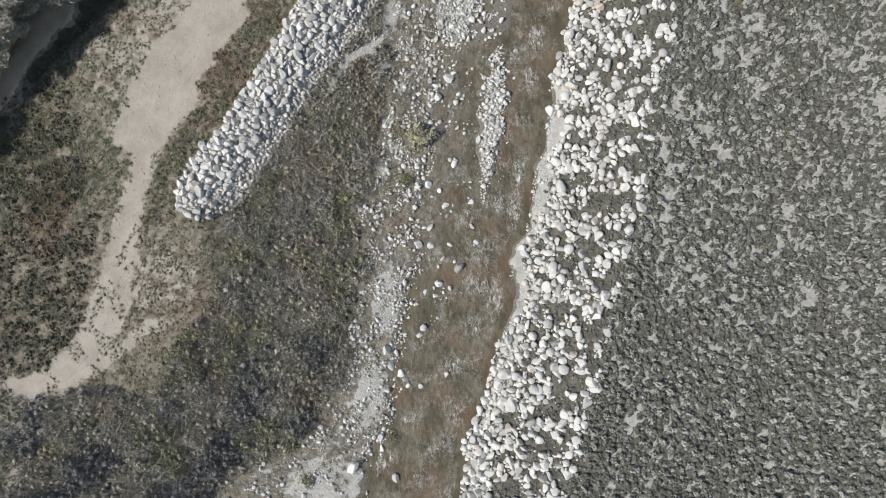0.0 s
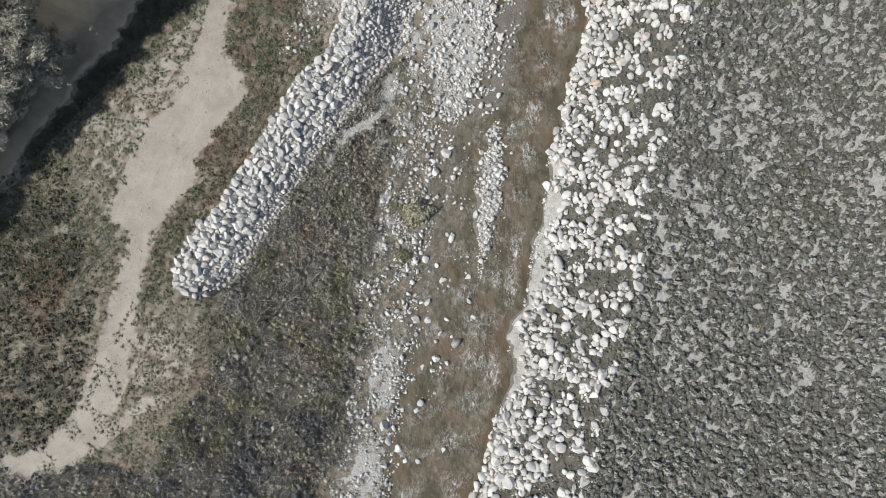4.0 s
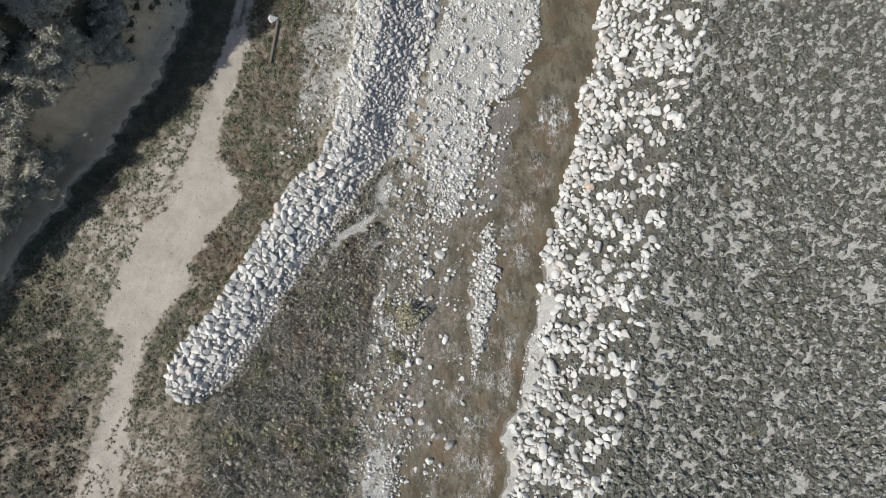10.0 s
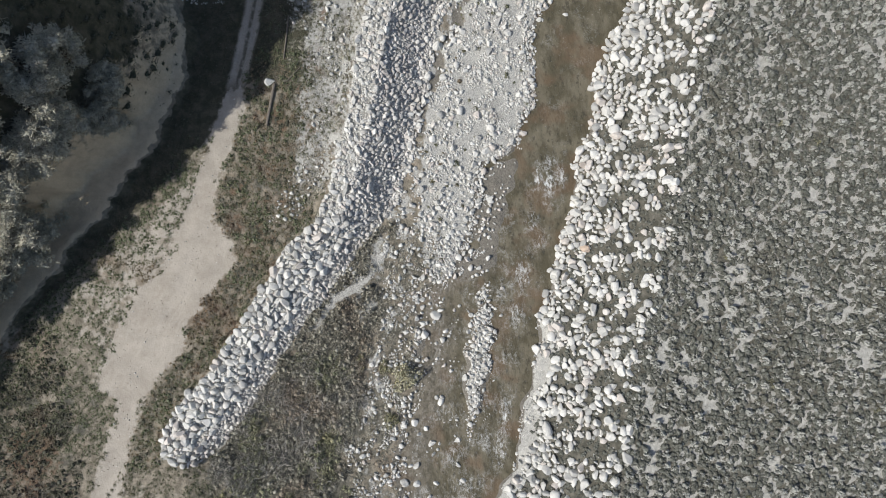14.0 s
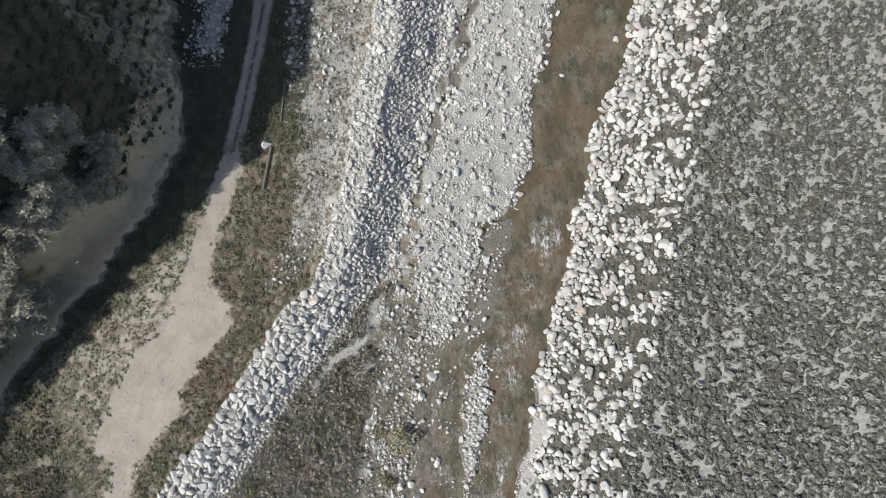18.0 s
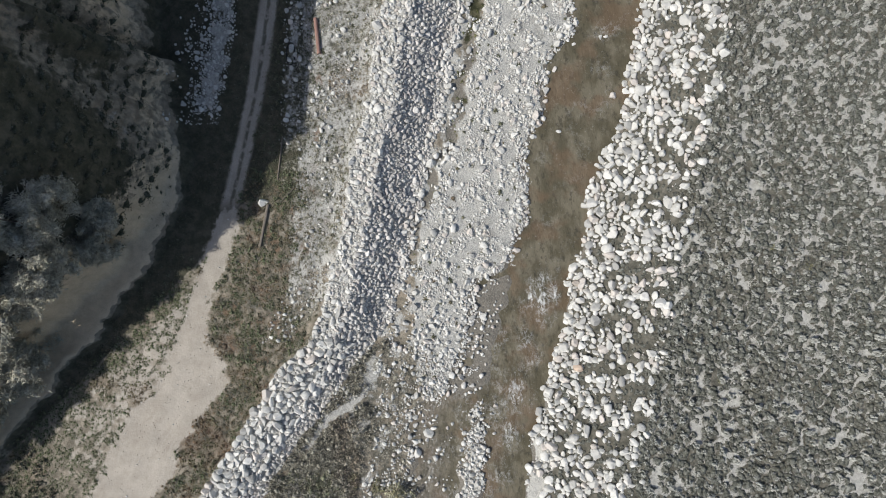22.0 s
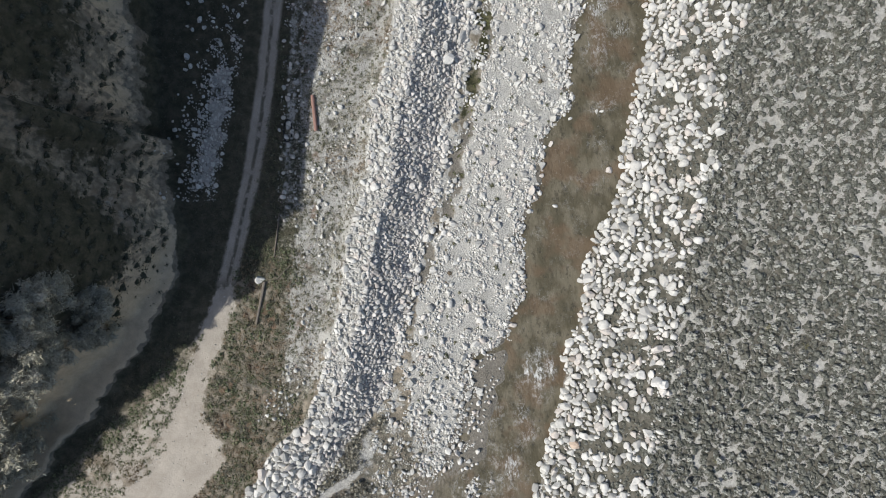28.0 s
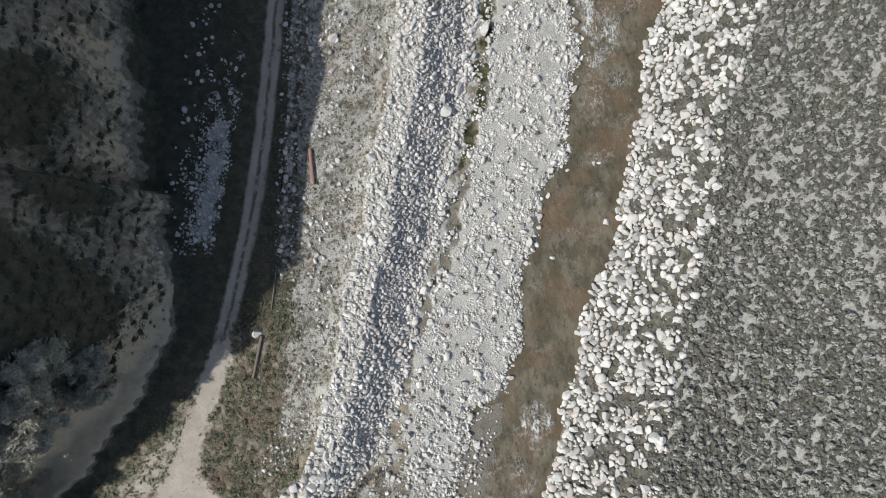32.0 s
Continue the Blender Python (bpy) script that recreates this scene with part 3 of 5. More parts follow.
    bars = np.exp(-(((x + 10.2 - 0.08 * (y + 8)) / 2.4) ** 2 + ((y + 8) / 6.5) ** 2) ** 2) + np.exp(-(((x + 13 - 0.16 * (y + 24)) / 2.7) ** 2 + ((y + 24) / 6.5) ** 2) ** 2) + np.exp(-(((x + 20) / 7.5) ** 2 + ((y + 39) / 4.5) ** 2) ** 2)
    gravel = np.maximum.reduce([gravel, strip, ditch, edge_cob, bars])
    wet = soft(w + 0.30 - z, 0, 0.16) * (x > lr) + (0.75 + 0.3 * ripple(x, y, 6, 18)) * np.exp(-(((x - BAR_L(y) + 1.2) / 1.2) ** 2)) * soft(y, 54, 66)
    # dark soil stops at the hill's shadow edge, so its colour adds to that shade
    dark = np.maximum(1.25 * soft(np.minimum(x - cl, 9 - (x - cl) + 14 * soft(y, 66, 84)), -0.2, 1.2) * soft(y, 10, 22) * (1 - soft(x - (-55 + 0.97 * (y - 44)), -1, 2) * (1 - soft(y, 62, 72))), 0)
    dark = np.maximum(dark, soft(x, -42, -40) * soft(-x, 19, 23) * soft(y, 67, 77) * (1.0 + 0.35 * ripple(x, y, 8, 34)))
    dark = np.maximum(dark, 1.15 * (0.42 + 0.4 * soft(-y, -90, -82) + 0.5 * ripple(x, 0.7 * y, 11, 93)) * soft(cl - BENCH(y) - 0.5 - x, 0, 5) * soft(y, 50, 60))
    ledge = soft(cl - x, -0.3, 0.5) * ((0.62 - 0.3 * soft(y, 70, 80)) * soft(x - cl + BENCH(y), -5.5, -1.5) + (0.3 - 0.06 * soft(y, 70, 80)) * soft(x - cl + BENCH(y), -2.5, 0.5) + 0.2 * soft(ripple(x, 0.7 * y, 11, 93), 0.3, -0.4) * soft(y, 84, 94)) * soft(y, 10, 20) * (1 - 0.2 * soft(y, 76, 86))
    plateau = 0.5 * soft(x - rr, -0.8, 1) + 0.5 * soft(x - bt, -1, 1) + 0.7 * soft(np.minimum(x + 24, ll - x), 0, 2) * soft(y, 46, 58)
    plateau = np.maximum(plateau, 0.3 * soft(cl - BENCH(y) - 0.5 - x, 0, 3) * soft(y, 60, 70))
    litter = np.maximum(in_thicket(x, y) * 1.0, soft(np.minimum(x - rr + 0.6, bt + 1 - x), 0, 1.2) * (0.9 - 0.45 * soft(rr + 3 - x, 0, 2) * soft(-y, -36, -24)))
    litter = np.maximum(litter, (0.6 + 0.3 * soft(-y, -90, -82) + 0.4 * ripple(x, 0.7 * y, 11, 93)) * soft(cl - BENCH(y) - 0.5 - x, 0, 5))
    litter = np.maximum(litter, (0.24 + 0.35 * ripple(x, y, 5, 35)) * soft(np.minimum(x - ROAD_R(y), ll - x), 0, 1.5) * soft(y, 8, 14) * soft(-y, -66, -56))
    litter = np.maximum(litter, (0.4 + 0.35 * ripple(x, y, 7, 36)) * soft(np.minimum(x + 20, ll - 1.5 - x), 0, 1.5) * soft(y, 58, 66))
    litter = np.maximum(litter, (0.34 + 0.35 * ripple(x, y, 7, 37)) * soft(ROAD_L(y) - 1 - x, 0, 2) * soft(-y, -26, -16))
    litter = np.maximum(litter, soft(np.minimum(x - lr, rl - 1 - x), 0, 1) * soft(-y, -52, -44) * 0.5)
    near = soft(np.minimum(88 - x, np.minimum(y + 58, 138 - y)), 0, 4)
    litter = np.maximum(litter, (near * (0.62 + 0.12 * ripple(x, y, 6, 180)) * soft(bare(x, y), 0.1, 0.28) + 0.42 * (1 - near)) * soft(x - bt, -0.5, 1))
    orange = 0.6 * np.exp(-(((x + 67) / 7) ** 2 + ((y - 8) / 8) ** 2)) + 0.42 * np.exp(-(((x + 36) / 5) ** 2 + ((y + 36 + 0.9 * (x + 36)) / 3.5) ** 2))
    orange = np.maximum(orange, (0.22 + 0.1 * soft(y, 58, 66) + 0.26 * ripple(x, y, 6, 38)) * soft(np.minimum(x - ROAD_R(y) - 1, ll - 1.5 - x), 0, 1.5) * soft(y, 20, 40))
    algae = (0.42 + 0.3 * soft(y, 98, 108) + 0.45 * ripple(x, y, 7, 24)) * np.exp(-(((x - BAR_L(y) + 1.5 + 0.6 * ripple(x, y, 5, 25)) / 1.3) ** 2)) * soft(y, 74, 92)
    algae = np.clip(algae, 0, 1)
    gravel = np.maximum(gravel, (0.35 + 0.2 * soft(y, 60, 75) + 0.25 * ripple(x, y, 5, 52)) * soft(np.minimum(x - lr + 1, BAR_L(y) - x + 1), 0, 1) * soft(y, 34, 44))
    zones.third = np.c_[litter, orange, algae, np.ones_like(x)]
    return np.c_[sand, gravel, np.clip(wet, 0, 1), np.ones_like(x)], np.c_[dark, plateau, ledge, np.ones_like(x)]


def colours(me, name, values):
    at = me.attributes.new(name, "FLOAT_COLOR", "POINT")
    at.data.foreach_set("color", np.asarray(values, np.float32).ravel())


gx, gy, quads = sheet(steps(-82, 96, 0.54, 1800), steps(-58, 140, 0.54, 1800))
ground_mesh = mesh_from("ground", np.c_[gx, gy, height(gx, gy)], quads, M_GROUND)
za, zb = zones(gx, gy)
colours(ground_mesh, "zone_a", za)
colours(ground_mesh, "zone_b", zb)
colours(ground_mesh, "zone_c", zones.third)
colours(ground_mesh, "track", zones.track)
tagged(new("ground", ground_mesh), "valley floor of pale sand, gravel and scrub soil", "ground", kind="structure")


# ---- river ----
def river():
    ys = np.arange(-118, 190, 0.55)
    u = np.linspace(0, 1, 76)
    rl, rr = RIVER_L(ys) - 2.4, RIVER_R(ys) + 1.6
    x = (rl[:, None] + (rr - rl)[:, None] * u[None]).ravel()
    y = np.repeat(ys, len(u))
    i = (np.arange(len(ys) - 1)[:, None] * len(u) + np.arange(len(u) - 1)[None]).ravel()
    faces = np.c_[i, i + 1, i + len(u) + 1, i + len(u)]
    foam = 0.44 - 0.18 * soft(y, 38, 56) + 0.2 * ripple(x, y, 9, 23)
    for cx, cy, sx, sy, k in RAPIDS:
        foam = np.maximum(foam, k * np.exp(-(((x - cx) / sx) ** 2 + ((y - cy) / sy) ** 2)))
    foam = foam * soft(np.minimum(x - RIVER_L(y), RIVER_R(y) - x), 0.3, 3.0)
    shallow = np.clip(soft(RIVER_L(y) + 8 - x, 0, 5) * soft(-y, -45, -38) * soft(y, -8, 4), 0, 1)
    z = river_z(y) + 0.12 * soft(foam, 0.5, 1) * ripple(x, y, 3.2, 21)
    me = mesh_from("river", np.c_[x, y, z], faces, M_WATER)
    colours(me, "flow", np.c_[foam, shallow, 0 * x, np.ones_like(x)])
    tagged(new("water_river", me), "shallow brown river with small white rapids", "river", kind="structure")


# x, y, width, length and force of each broken stretch
RAPIDS = [(15.8, 38, 2.4, 5, 0.85), (12.2, 8, 3, 5, 0.85), (9.5, -12, 3.2, 5, 0.85), (17.5, 47, 2, 4, 0.7), (31, 121, 3.2, 5, 0.95), (18.6, 55, 1.3, 3.0, 0.95), (20.6, 54, 1.5, 3.4, 1.0), (22.8, 55.5, 1.4, 3.0, 0.95), (20.5, 57.5, 3.5, 2.5, 0.7), (20.5, 50.5, 3.0, 2.5, 0.55), (30, 128, 3.0, 8, 1.05), (34, 125, 3.5, 7, 0.8), (31, 113, 5, 6, 0.6), (6, 1, 4, 5, 0.72), (8.5, -7, 3.5, 6, 0.8), (-2, -21, 6, 2, 0.6), (14.5, 31, 2.5, 3.5, 0.8), (13, 14, 2.2, 6, 0.85),
          (11, 22, 2.5, 4, 0.55), (2, -30, 5, 6, 0.5), (18, 43, 3, 5, 0.35), (22, 68, 3, 3, 0.4), (26, 84, 3, 3, 0.4), (12.5, 4, 3, 4, 0.5), (-3, -38, 5, 6, 0.5)]
river()


# ---- stones ----
def inside_bank(x, y):
    gaps = 0.6 * ripple(x, y, 6.5, 141) + 0.6 * ripple(x, y, 4.2, 142) + 0.5 * ripple(x, y, 2.6, 143) + 0.3 * soft(x - 0.45 * RIVER_R(y) - 0.55 * BANK(y), -2, 4)
    return (x > RIVER_R(y) - 0.9 + 3.2 * soft(y, -16, -9) * soft(-y, -32, -26) * (0.8 + 0.5 * ripple(x, y, 7, 144))) & (x < BANK(y) + 0.4 + 0.5 * ripple(x, y, 3, 39)) & (gaps < 0.1 + 0.15 * soft(y, 40, 60) + 0.6 * soft(RIVER_R(y) + 5 - x, 0, 4))


def inside_levee(x, y):
    return (x > LEVEE_L(y) - 0.2) & (x < LEVEE_R(y) + 0.4) & ((y > 13) | (y > 6.2 + 0.3 * np.abs(x + 40.5) ** 1.5 + 0.5 * ripple(x, y, 2.5, 69)))


def largest(spots, count):
    own = np.zeros(len(spots), bool)
    near = np.flatnonzero((spots[:, 1] > -45) & (spots[:, 1] < 125))
    own[near[np.argsort(-spots[near, 2])[:count]]] = True
    return own


def thing(name, label, category, group="", kind="", at=(0, 0, 0)):
    ob = new(name)
    ob.location = at
    return tagged(ob, label, category, group, kind)


levee = thing("rock_revetment", "sloping revetment of loose pale river boulders", "revetment")
def across(x, y):
    """0 at the crest edge of the revetment, 1 at its foot."""
    return (x - LEVEE_L(y)) / (LEVEE_R(y) - LEVEE_L(y))


south = pack(5200, (-46, 6, -6, 48), lambda x, y: inside_levee(x, y) & (y < 47) & (across(x, y) < 0.75), lambda u: 0.19 + 0.3 * u**1.7 + 0.4 * u**7, 0.64, 8)
apron = pack(3600, (-46, 6, -6, 48), lambda x, y: inside_levee(x, y) & (y < 47) & (across(x, y) > 0.6), lambda u: 0.18 + 0.2 * u**1.5 + 0.2 * u**9, 0.64, 8)
slope = pack(11000, (-20, 46, 14, 142), lambda x, y: inside_levee(x, y) & (y >= 46) & (across(x, y) > 0.3), lambda u: 0.17 + 0.13 * u**1.6 + 0.3 * u**11, 0.62, 9)
top = pack(5200, (-20, 46, 14, 142), lambda x, y: inside_levee(x, y) & (y >= 46) & (across(x, y) < 0.4), lambda u: 0.15 + 0.16 * u**2 + 0.34 * u**9, 0.66, 8)
chips = pack(9000, (-46, 6, 14, 142), lambda x, y: inside_levee(x, y) & (across(x, y) < 0.5), lambda u: 0.09 + 0.09 * u**2, 0.9, 4)
toe = np.arange(50, 140, 0.55)
toe = np.c_[LEVEE_R(toe) - 2.2 * rng.uniform(0, 1, len(toe)) ** 1.5 + 0.6, toe, 0.3 + 0.5 * rng.uniform(0, 1, len(toe)) ** 2.5]
slots = np.arange(47, 140, 0.4)
crest = np.c_[LEVEE_L(slots) + 3.4 * rng.uniform(0, 1, len(slots)) ** 1.6, slots, 0.3 + 0.6 * rng.uniform(0, 1, len(slots)) ** 3]
levee_spots = np.concatenate([south, top, chips, crest, toe, np.array([
    (-32.5, 17.2, 0.94), (-38.4, 18.3, 0.85), (-40.1, 18.5, 0.85), (-35.8, 22.9, 0.94), (-39.0, 15.0, 0.85), (-34.2, 25.6, 0.85), (-41.5, 11.8, 0.85), (-33.9, 18.3, 0.85),
    (6.9, 114.0, 1.19), (5.2, 116.8, 0.99), (4.7, 109.6, 1.19), (4.0, 111.7, 0.99), (2.6, 86.4, 0.79), (0.8, 78.0, 0.89), (11.6, 125.0, 1.19), (7.7, 108.1, 0.69), (1.8, 79.4, 0.79)])])
stones("boulder", levee_spots, levee, largest(levee_spots, 300), 0.2, "close-packed pale stones of the crest")
face = np.concatenate([apron, slope])
stones("stone", face, levee, np.zeros(len(face), bool), 0.2, "close-packed stones of the slope, toned darker for the grazing sun", M_SLOPE_DIM)

bank = thing("boulder_bank", "river bank covered with large white rounded boulders", "river bank")
bank_big = np.array([(21.6, 37.9, 1.05), (24.4, 40.2, 0.86), (22.9, 27.3, 0.86), (26.4, 28.5, 0.76), (26.0, 21.8, 0.95), (27.9, 17.5, 0.76), (32.7, 23.7, 0.76), (34.7, 30.8, 0.86), (19.5, 11.7, 1.24),
                     (26.0, 19.9, 0.86), (18.1, -2.1, 1.15), (18.7, -6.4, 0.76), (17.1, 3.3, 0.95), (14.8, 2.8, 0.86), (27.7, 13.2, 0.95), (22.7, 0.5, 0.86), (11.3, -25.5, 1.34), (10.1, -20.1, 1.24),
                     (14.9, -22.5, 1.15), (16.9, -22.3, 0.76), (13.2, -30.1, 0.86), (18.6, -19.7, 0.86), (21.0, -16.4, 0.95), (10.8, -32.0, 0.95)])
bank_north = np.array([(37.8, 96.9, 1.18), (35.8, 88.9, 0.88), (37.7, 90.8, 0.98), (36.8, 81.7, 1.08), (35.3, 79.8, 1.18), (32.3, 79.4, 0.88), (39.1, 87.1, 0.98), (40.9, 86.1, 0.88), (35.6, 84.8, 0.88),
                       (44.0, 112.3, 0.88), (46.5, 77.4, 0.88), (51.0, 116.8, 0.79), (41.0, 99.3, 0.88), (33.2, 90.2, 0.88), (40.7, 116.6, 0.79), (40.4, 115.0, 0.88)])
bank_spots = np.concatenate([bank_big, bank_north, pack(11000, (-2, -54, 62, 136), inside_bank, lambda u: 0.23 + 0.36 * u**1.3 + 0.36 * u**6, 0.63, 18), pack(3000, (-6, -58, 64, 142), lambda x, y: (x > RIVER_R(y)) & (x < BANK(y) + 2) & (ripple(x, y, 4, 47) > 0.0), lambda u: 0.12 + 0.14 * u**2, 0.9, 3)])
stones("boulder", bank_spots, bank, largest(bank_spots, 300), 0.25, "white boulders among dark scrub")

bar = thing("gravel_bar", "long pale bar of cobbles and grey gravel", "gravel bar")


def inside_bar(x, y):
    core = (x > np.maximum(BAR_L(y), LEVEE_R(y) - 0.5)) & (x < RIVER_L(y) + 0.8) & (y > 36)
    channel = (y > 34) & (x > LEVEE_R(y)) & (x < BAR_L(y)) & (ripple(x, y, 5, 52) > -0.35)
    islet = (((x - 8.2 - 0.11 * (y - 24)) / 1.7) ** 2 + ((y - 24) / 13) ** 2) < 1
    shore = (x > BRUSH_R(y) + 1) & (x < RIVER_L(y) + 1.5) & (y < 36) & (ripple(x, y, 6, 53) > -0.35)
    foot = (np.abs(x - RIVER_R(y) - 0.8) < 1.6) & (ripple(x, y, 9, 54) > -0.4) & (y < 32)
    tip = (y > 28) & (y < 52) & (x > 1) & (x < RIVER_L(y) + 4) & (ripple(x, y, 4, 55) > 0.35)
    return core | channel | islet | shore | foot | tip


rough = lambda x, y: ripple(x, y, 6.5, 50) + 0.6 * ripple(x, y, 2.2, 60)
bar_spots = pack(22000, (-46, -58, 48, 142), lambda x, y: inside_bar(x, y) & (rough(x, y) > -0.35 + 0.5 * (y < 50)), lambda u: 0.1 + 0.16 * u**1.8 + 0.2 * u**12, 0.74, 4)
floor = pack(12500, (-4, 34, 36, 142), lambda x, y: inside_bar(x, y) & (x > BAR_L(y)) & (rough(x, y) > -0.35 + 0.5 * (y < 58)), lambda u: 0.11 + 0.13 * u**1.5, 0.8, 8)
clusters = pack(3400, (-6, 44, 48, 142), lambda x, y: inside_bar(x, y) & (x > LEVEE_R(y)) & (rough(x, y) > 0.1), lambda u: 0.22 + 0.18 * u + 0.4 * u**8, 0.76, 5)
edge = pack(900, (-6, 36, 48, 142), lambda x, y: (np.abs(x - RIVER_L(y) + 0.4) < 1.3) & (ripple(x, y, 7, 61) > -0.5), lambda u: 0.22 + 0.2 * u + 0.3 * u**6, 0.85, 6)
shore = pack(4200, (-22, -34, 4, 48), lambda x, y: inside_bar(x, y) & (x > BRUSH_R(y) + 0.5) & (x < RIVER_L(y) + 2) & (ripple(x, y, 3.5, 68) > -0.2), lambda u: 0.1 + 0.16 * u**2 + 0.26 * u**10, 0.9, 6)
bar_spots = np.concatenate([bar_spots, floor, clusters, edge, shore])
stones("cobble", bar_spots, bar, largest(bar_spots, 300), 0.25, "grey cobbles and pebbles", M_BAR, PEBBLES)


shoal = thing("river_shoal", "scattered pale stones in the shallows", "shoal")


def inside_shoal(x, y):
    a = (x > RIVER_L(y) - 0.5) & (x < RIVER_L(y) + 5.5) & (y > 30) & (y < 58) & (ripple(x, y, 4, 56) > 0.0)
    b = (x > RIVER_L(y) - 0.5) & (x < RIVER_L(y) + 8) & (y > -14) & (y < 34) & (ripple(x, y, 5, 57) > 0.25)
    c = (np.abs(x - RIVER_L(y)) < 1.3) & (ripple(x, y, 3, 58) > 0.0)
    d = (np.abs(x - 8.2 - 0.11 * (y - 24)) < 3.2) & (np.abs(y - 23) < 14) & (ripple(x, y, 3, 59) > 0.1)
    return a | b | c | d


tip_stones = pack(420, (-4, 26, 16, 58), lambda x, y: (x > -3.5) & (x < RIVER_L(y) + 5) & (ripple(x, y, 4.5, 76) > 0.1), lambda u: 0.2 + 0.18 * u + 0.3 * u**7, 1.0, 5)
shoal_spots = pack(3200, (-20, -50, 34, 134), inside_shoal, lambda u: 0.1 + 0.2 * u**2 + 0.25 * u**9, 1.0, 4)
isle = pack(1300, (3, 8, 14, 38), lambda x, y: ((x - 8.2 - 0.11 * (y - 24) - 0.5 * ripple(0 * x, y, 7, 20)) / (1.1 + 1.3 * np.exp(-(((y - 27) / 6) ** 2)))) ** 2 + ((y - 23) / 14) ** 2 < 1, lambda u: 0.12 + 0.16 * u**2 + 0.28 * u**12, 0.78, 7)
shoal_spots = np.concatenate([shoal_spots, tip_stones, isle])
stones("stone", shoal_spots, shoal, largest(shoal_spots, 260), 0.2, "pale stones in shallow water", M_ROCK, PEBBLES)


def boulder(x, y, r, label, group, sink=0.35, kit=BIG_ROCKS):
    n = rng.randint(0, len(BIG_ROCKS))
    ob = tagged(new("boulder", kit[n]), label, "boulder", group)
    z = max(float(height(x, y)), float(river_z(y)) - 0.35)
    ob.matrix_basis = Matrix.LocRotScale((x, y, z + r * (0.62 - sink)), Euler((0, rng.normal(0, 0.2), rng.uniform(0, 6.28))), r * rng.uniform(0.9, 1.1, 3))


for x, y, r in [(2.2, -1.9, 1.07), (-3.1, 12.3, 0.88), (-0.0, 8.9, 0.68), (-2.6, 5.0, 0.78), (-4.7, 2.1, 0.78), (-2.5, 1.9, 0.68), (0.8, 2.1, 0.58), (5.3, 2.6, 0.68), (4.5, 5.2, 0.68), (-1.3, -4.7, 0.78),
                (-3.6, -6.2, 0.58), (-1.7, -6.9, 0.58), (-3.8, -12.3, 0.78), (-4.7, -13.7, 0.68), (0.8, 30.7, 1.07), (-1.7, 29.5, 0.68), (-1.2, 27.7, 0.78), (1.6, 16.0, 0.68), (4.4, 9.3, 0.58), (5.8, 20.1, 0.68),
                (6.2, 40.7, 0.68), (-4.3, -22.5, 0.58), (-6.5, -22.3, 0.49), (0.1, -20.5, 0.58), (-8.7, -38.2, 0.78)]:
    boulder(x, y, r * 1.05, "pale boulder standing in shallow brown water", "boulders in the river", 0.15)
for x, y, r in [(31.1, 100.9, 0.5), (32.0, 100.9, 0.5), (19.5, 86.5, 0.9), (23.6, 83.8, 0.5), (22.9, 95.0, 0.5), (26.3, 99.6, 0.5)]:
    boulder(x, y, r * 1.05, "small white boulder in the fast river", "boulders in the river", 0.1)
for x, y, r in [(26.5, 57.1, 1.0), (26.3, 42.4, 0.95)]:
    boulder(x, y, r, "smooth peach-coloured boulder among white ones", "boulders on the bank", 0.1, PEACH_ROCKS)
for x, y, r in [(-9.5, -18.9, 0.78), (-7.8, -20.3, 0.78), (-11.2, -31.2, 0.68), (-11.1, -33.3, 0.78), (-10.3, -16.0, 1.07), (-15.8, -36.3, 1.27)]:
    boulder(x, y, r * 1.05, "large pale boulder at the gravelly water's edge", "boulders on the shore")
for x, y, r in [(-27.3, 70.7, 0.87), (-15.1, 121.8, 0.87), (-14.4, 121.2, 0.68), (-15.3, 115.9, 0.58), (-6.6, 118.5, 0.58), (-15.5, 119.3, 0.48), (-22.8, 97.3, 0.58), (-22.2, 95.9, 0.48), (-21.7, 104.7, 0.58),
                (-23.1, 101.8, 0.58)]:
    boulder(x, y, r, "white boulder beside the dirt track", "boulders by the track")

strewn = thing("road_stones", "scattered pebbles and clods on the sandy road", "stones")
grit = pack(520, (-60, -20, -30, 68), lambda x, y: (x > ROAD_L(y)) & (x < ROAD_R(y)) & (ripple(x, y, 5, 112) > -0.2), lambda u: 0.06 + 0.1 * u**4, 1.0, 8)
stones("pebble", grit, strewn, largest(grit, 60), 0.25, "brownish pebbles on sand", M_CLOD, PEBBLES)

ditch = thing("cobble_ditch", "shaded ditch strewn with pale cobbles", "ditch")


def inside_ditch(x, y):
    a = (np.abs(x + 36.9 - 0.155 * (y - 100)) < 4.2) & (y > 84) & (ripple(x, y, 5, 77) > (y - 112) / 10) & (ripple(x, y, 4, 65) > 0.9 - 0.6 * (x + 41 - 0.155 * (y - 100)))
    b = (np.abs(x + 22.5 - 0.03 * (y - 100)) < 1.8) & (y > 80) & (y < 130)
    c = (x > -20) & (x < LEVEE_L(y)) & (y > 45) & (ripple(x, y, 8, 61) > 0.1)
    d = (np.abs(x + 22.5 - 0.5 * (y - 52)) < 2.5) & (y > 47) & (y < 57)
    return (a & (ripple(x, y, 5, 62) > -0.6)) | (b & (ripple(x, y, 4, 63) > -0.1)) | c | d


ditch_spots = pack(9000, (-46, 44, 0, 140), inside_ditch, lambda u: 0.09 + 0.16 * u**3 + 0.3 * u**18, 1.0, 4)
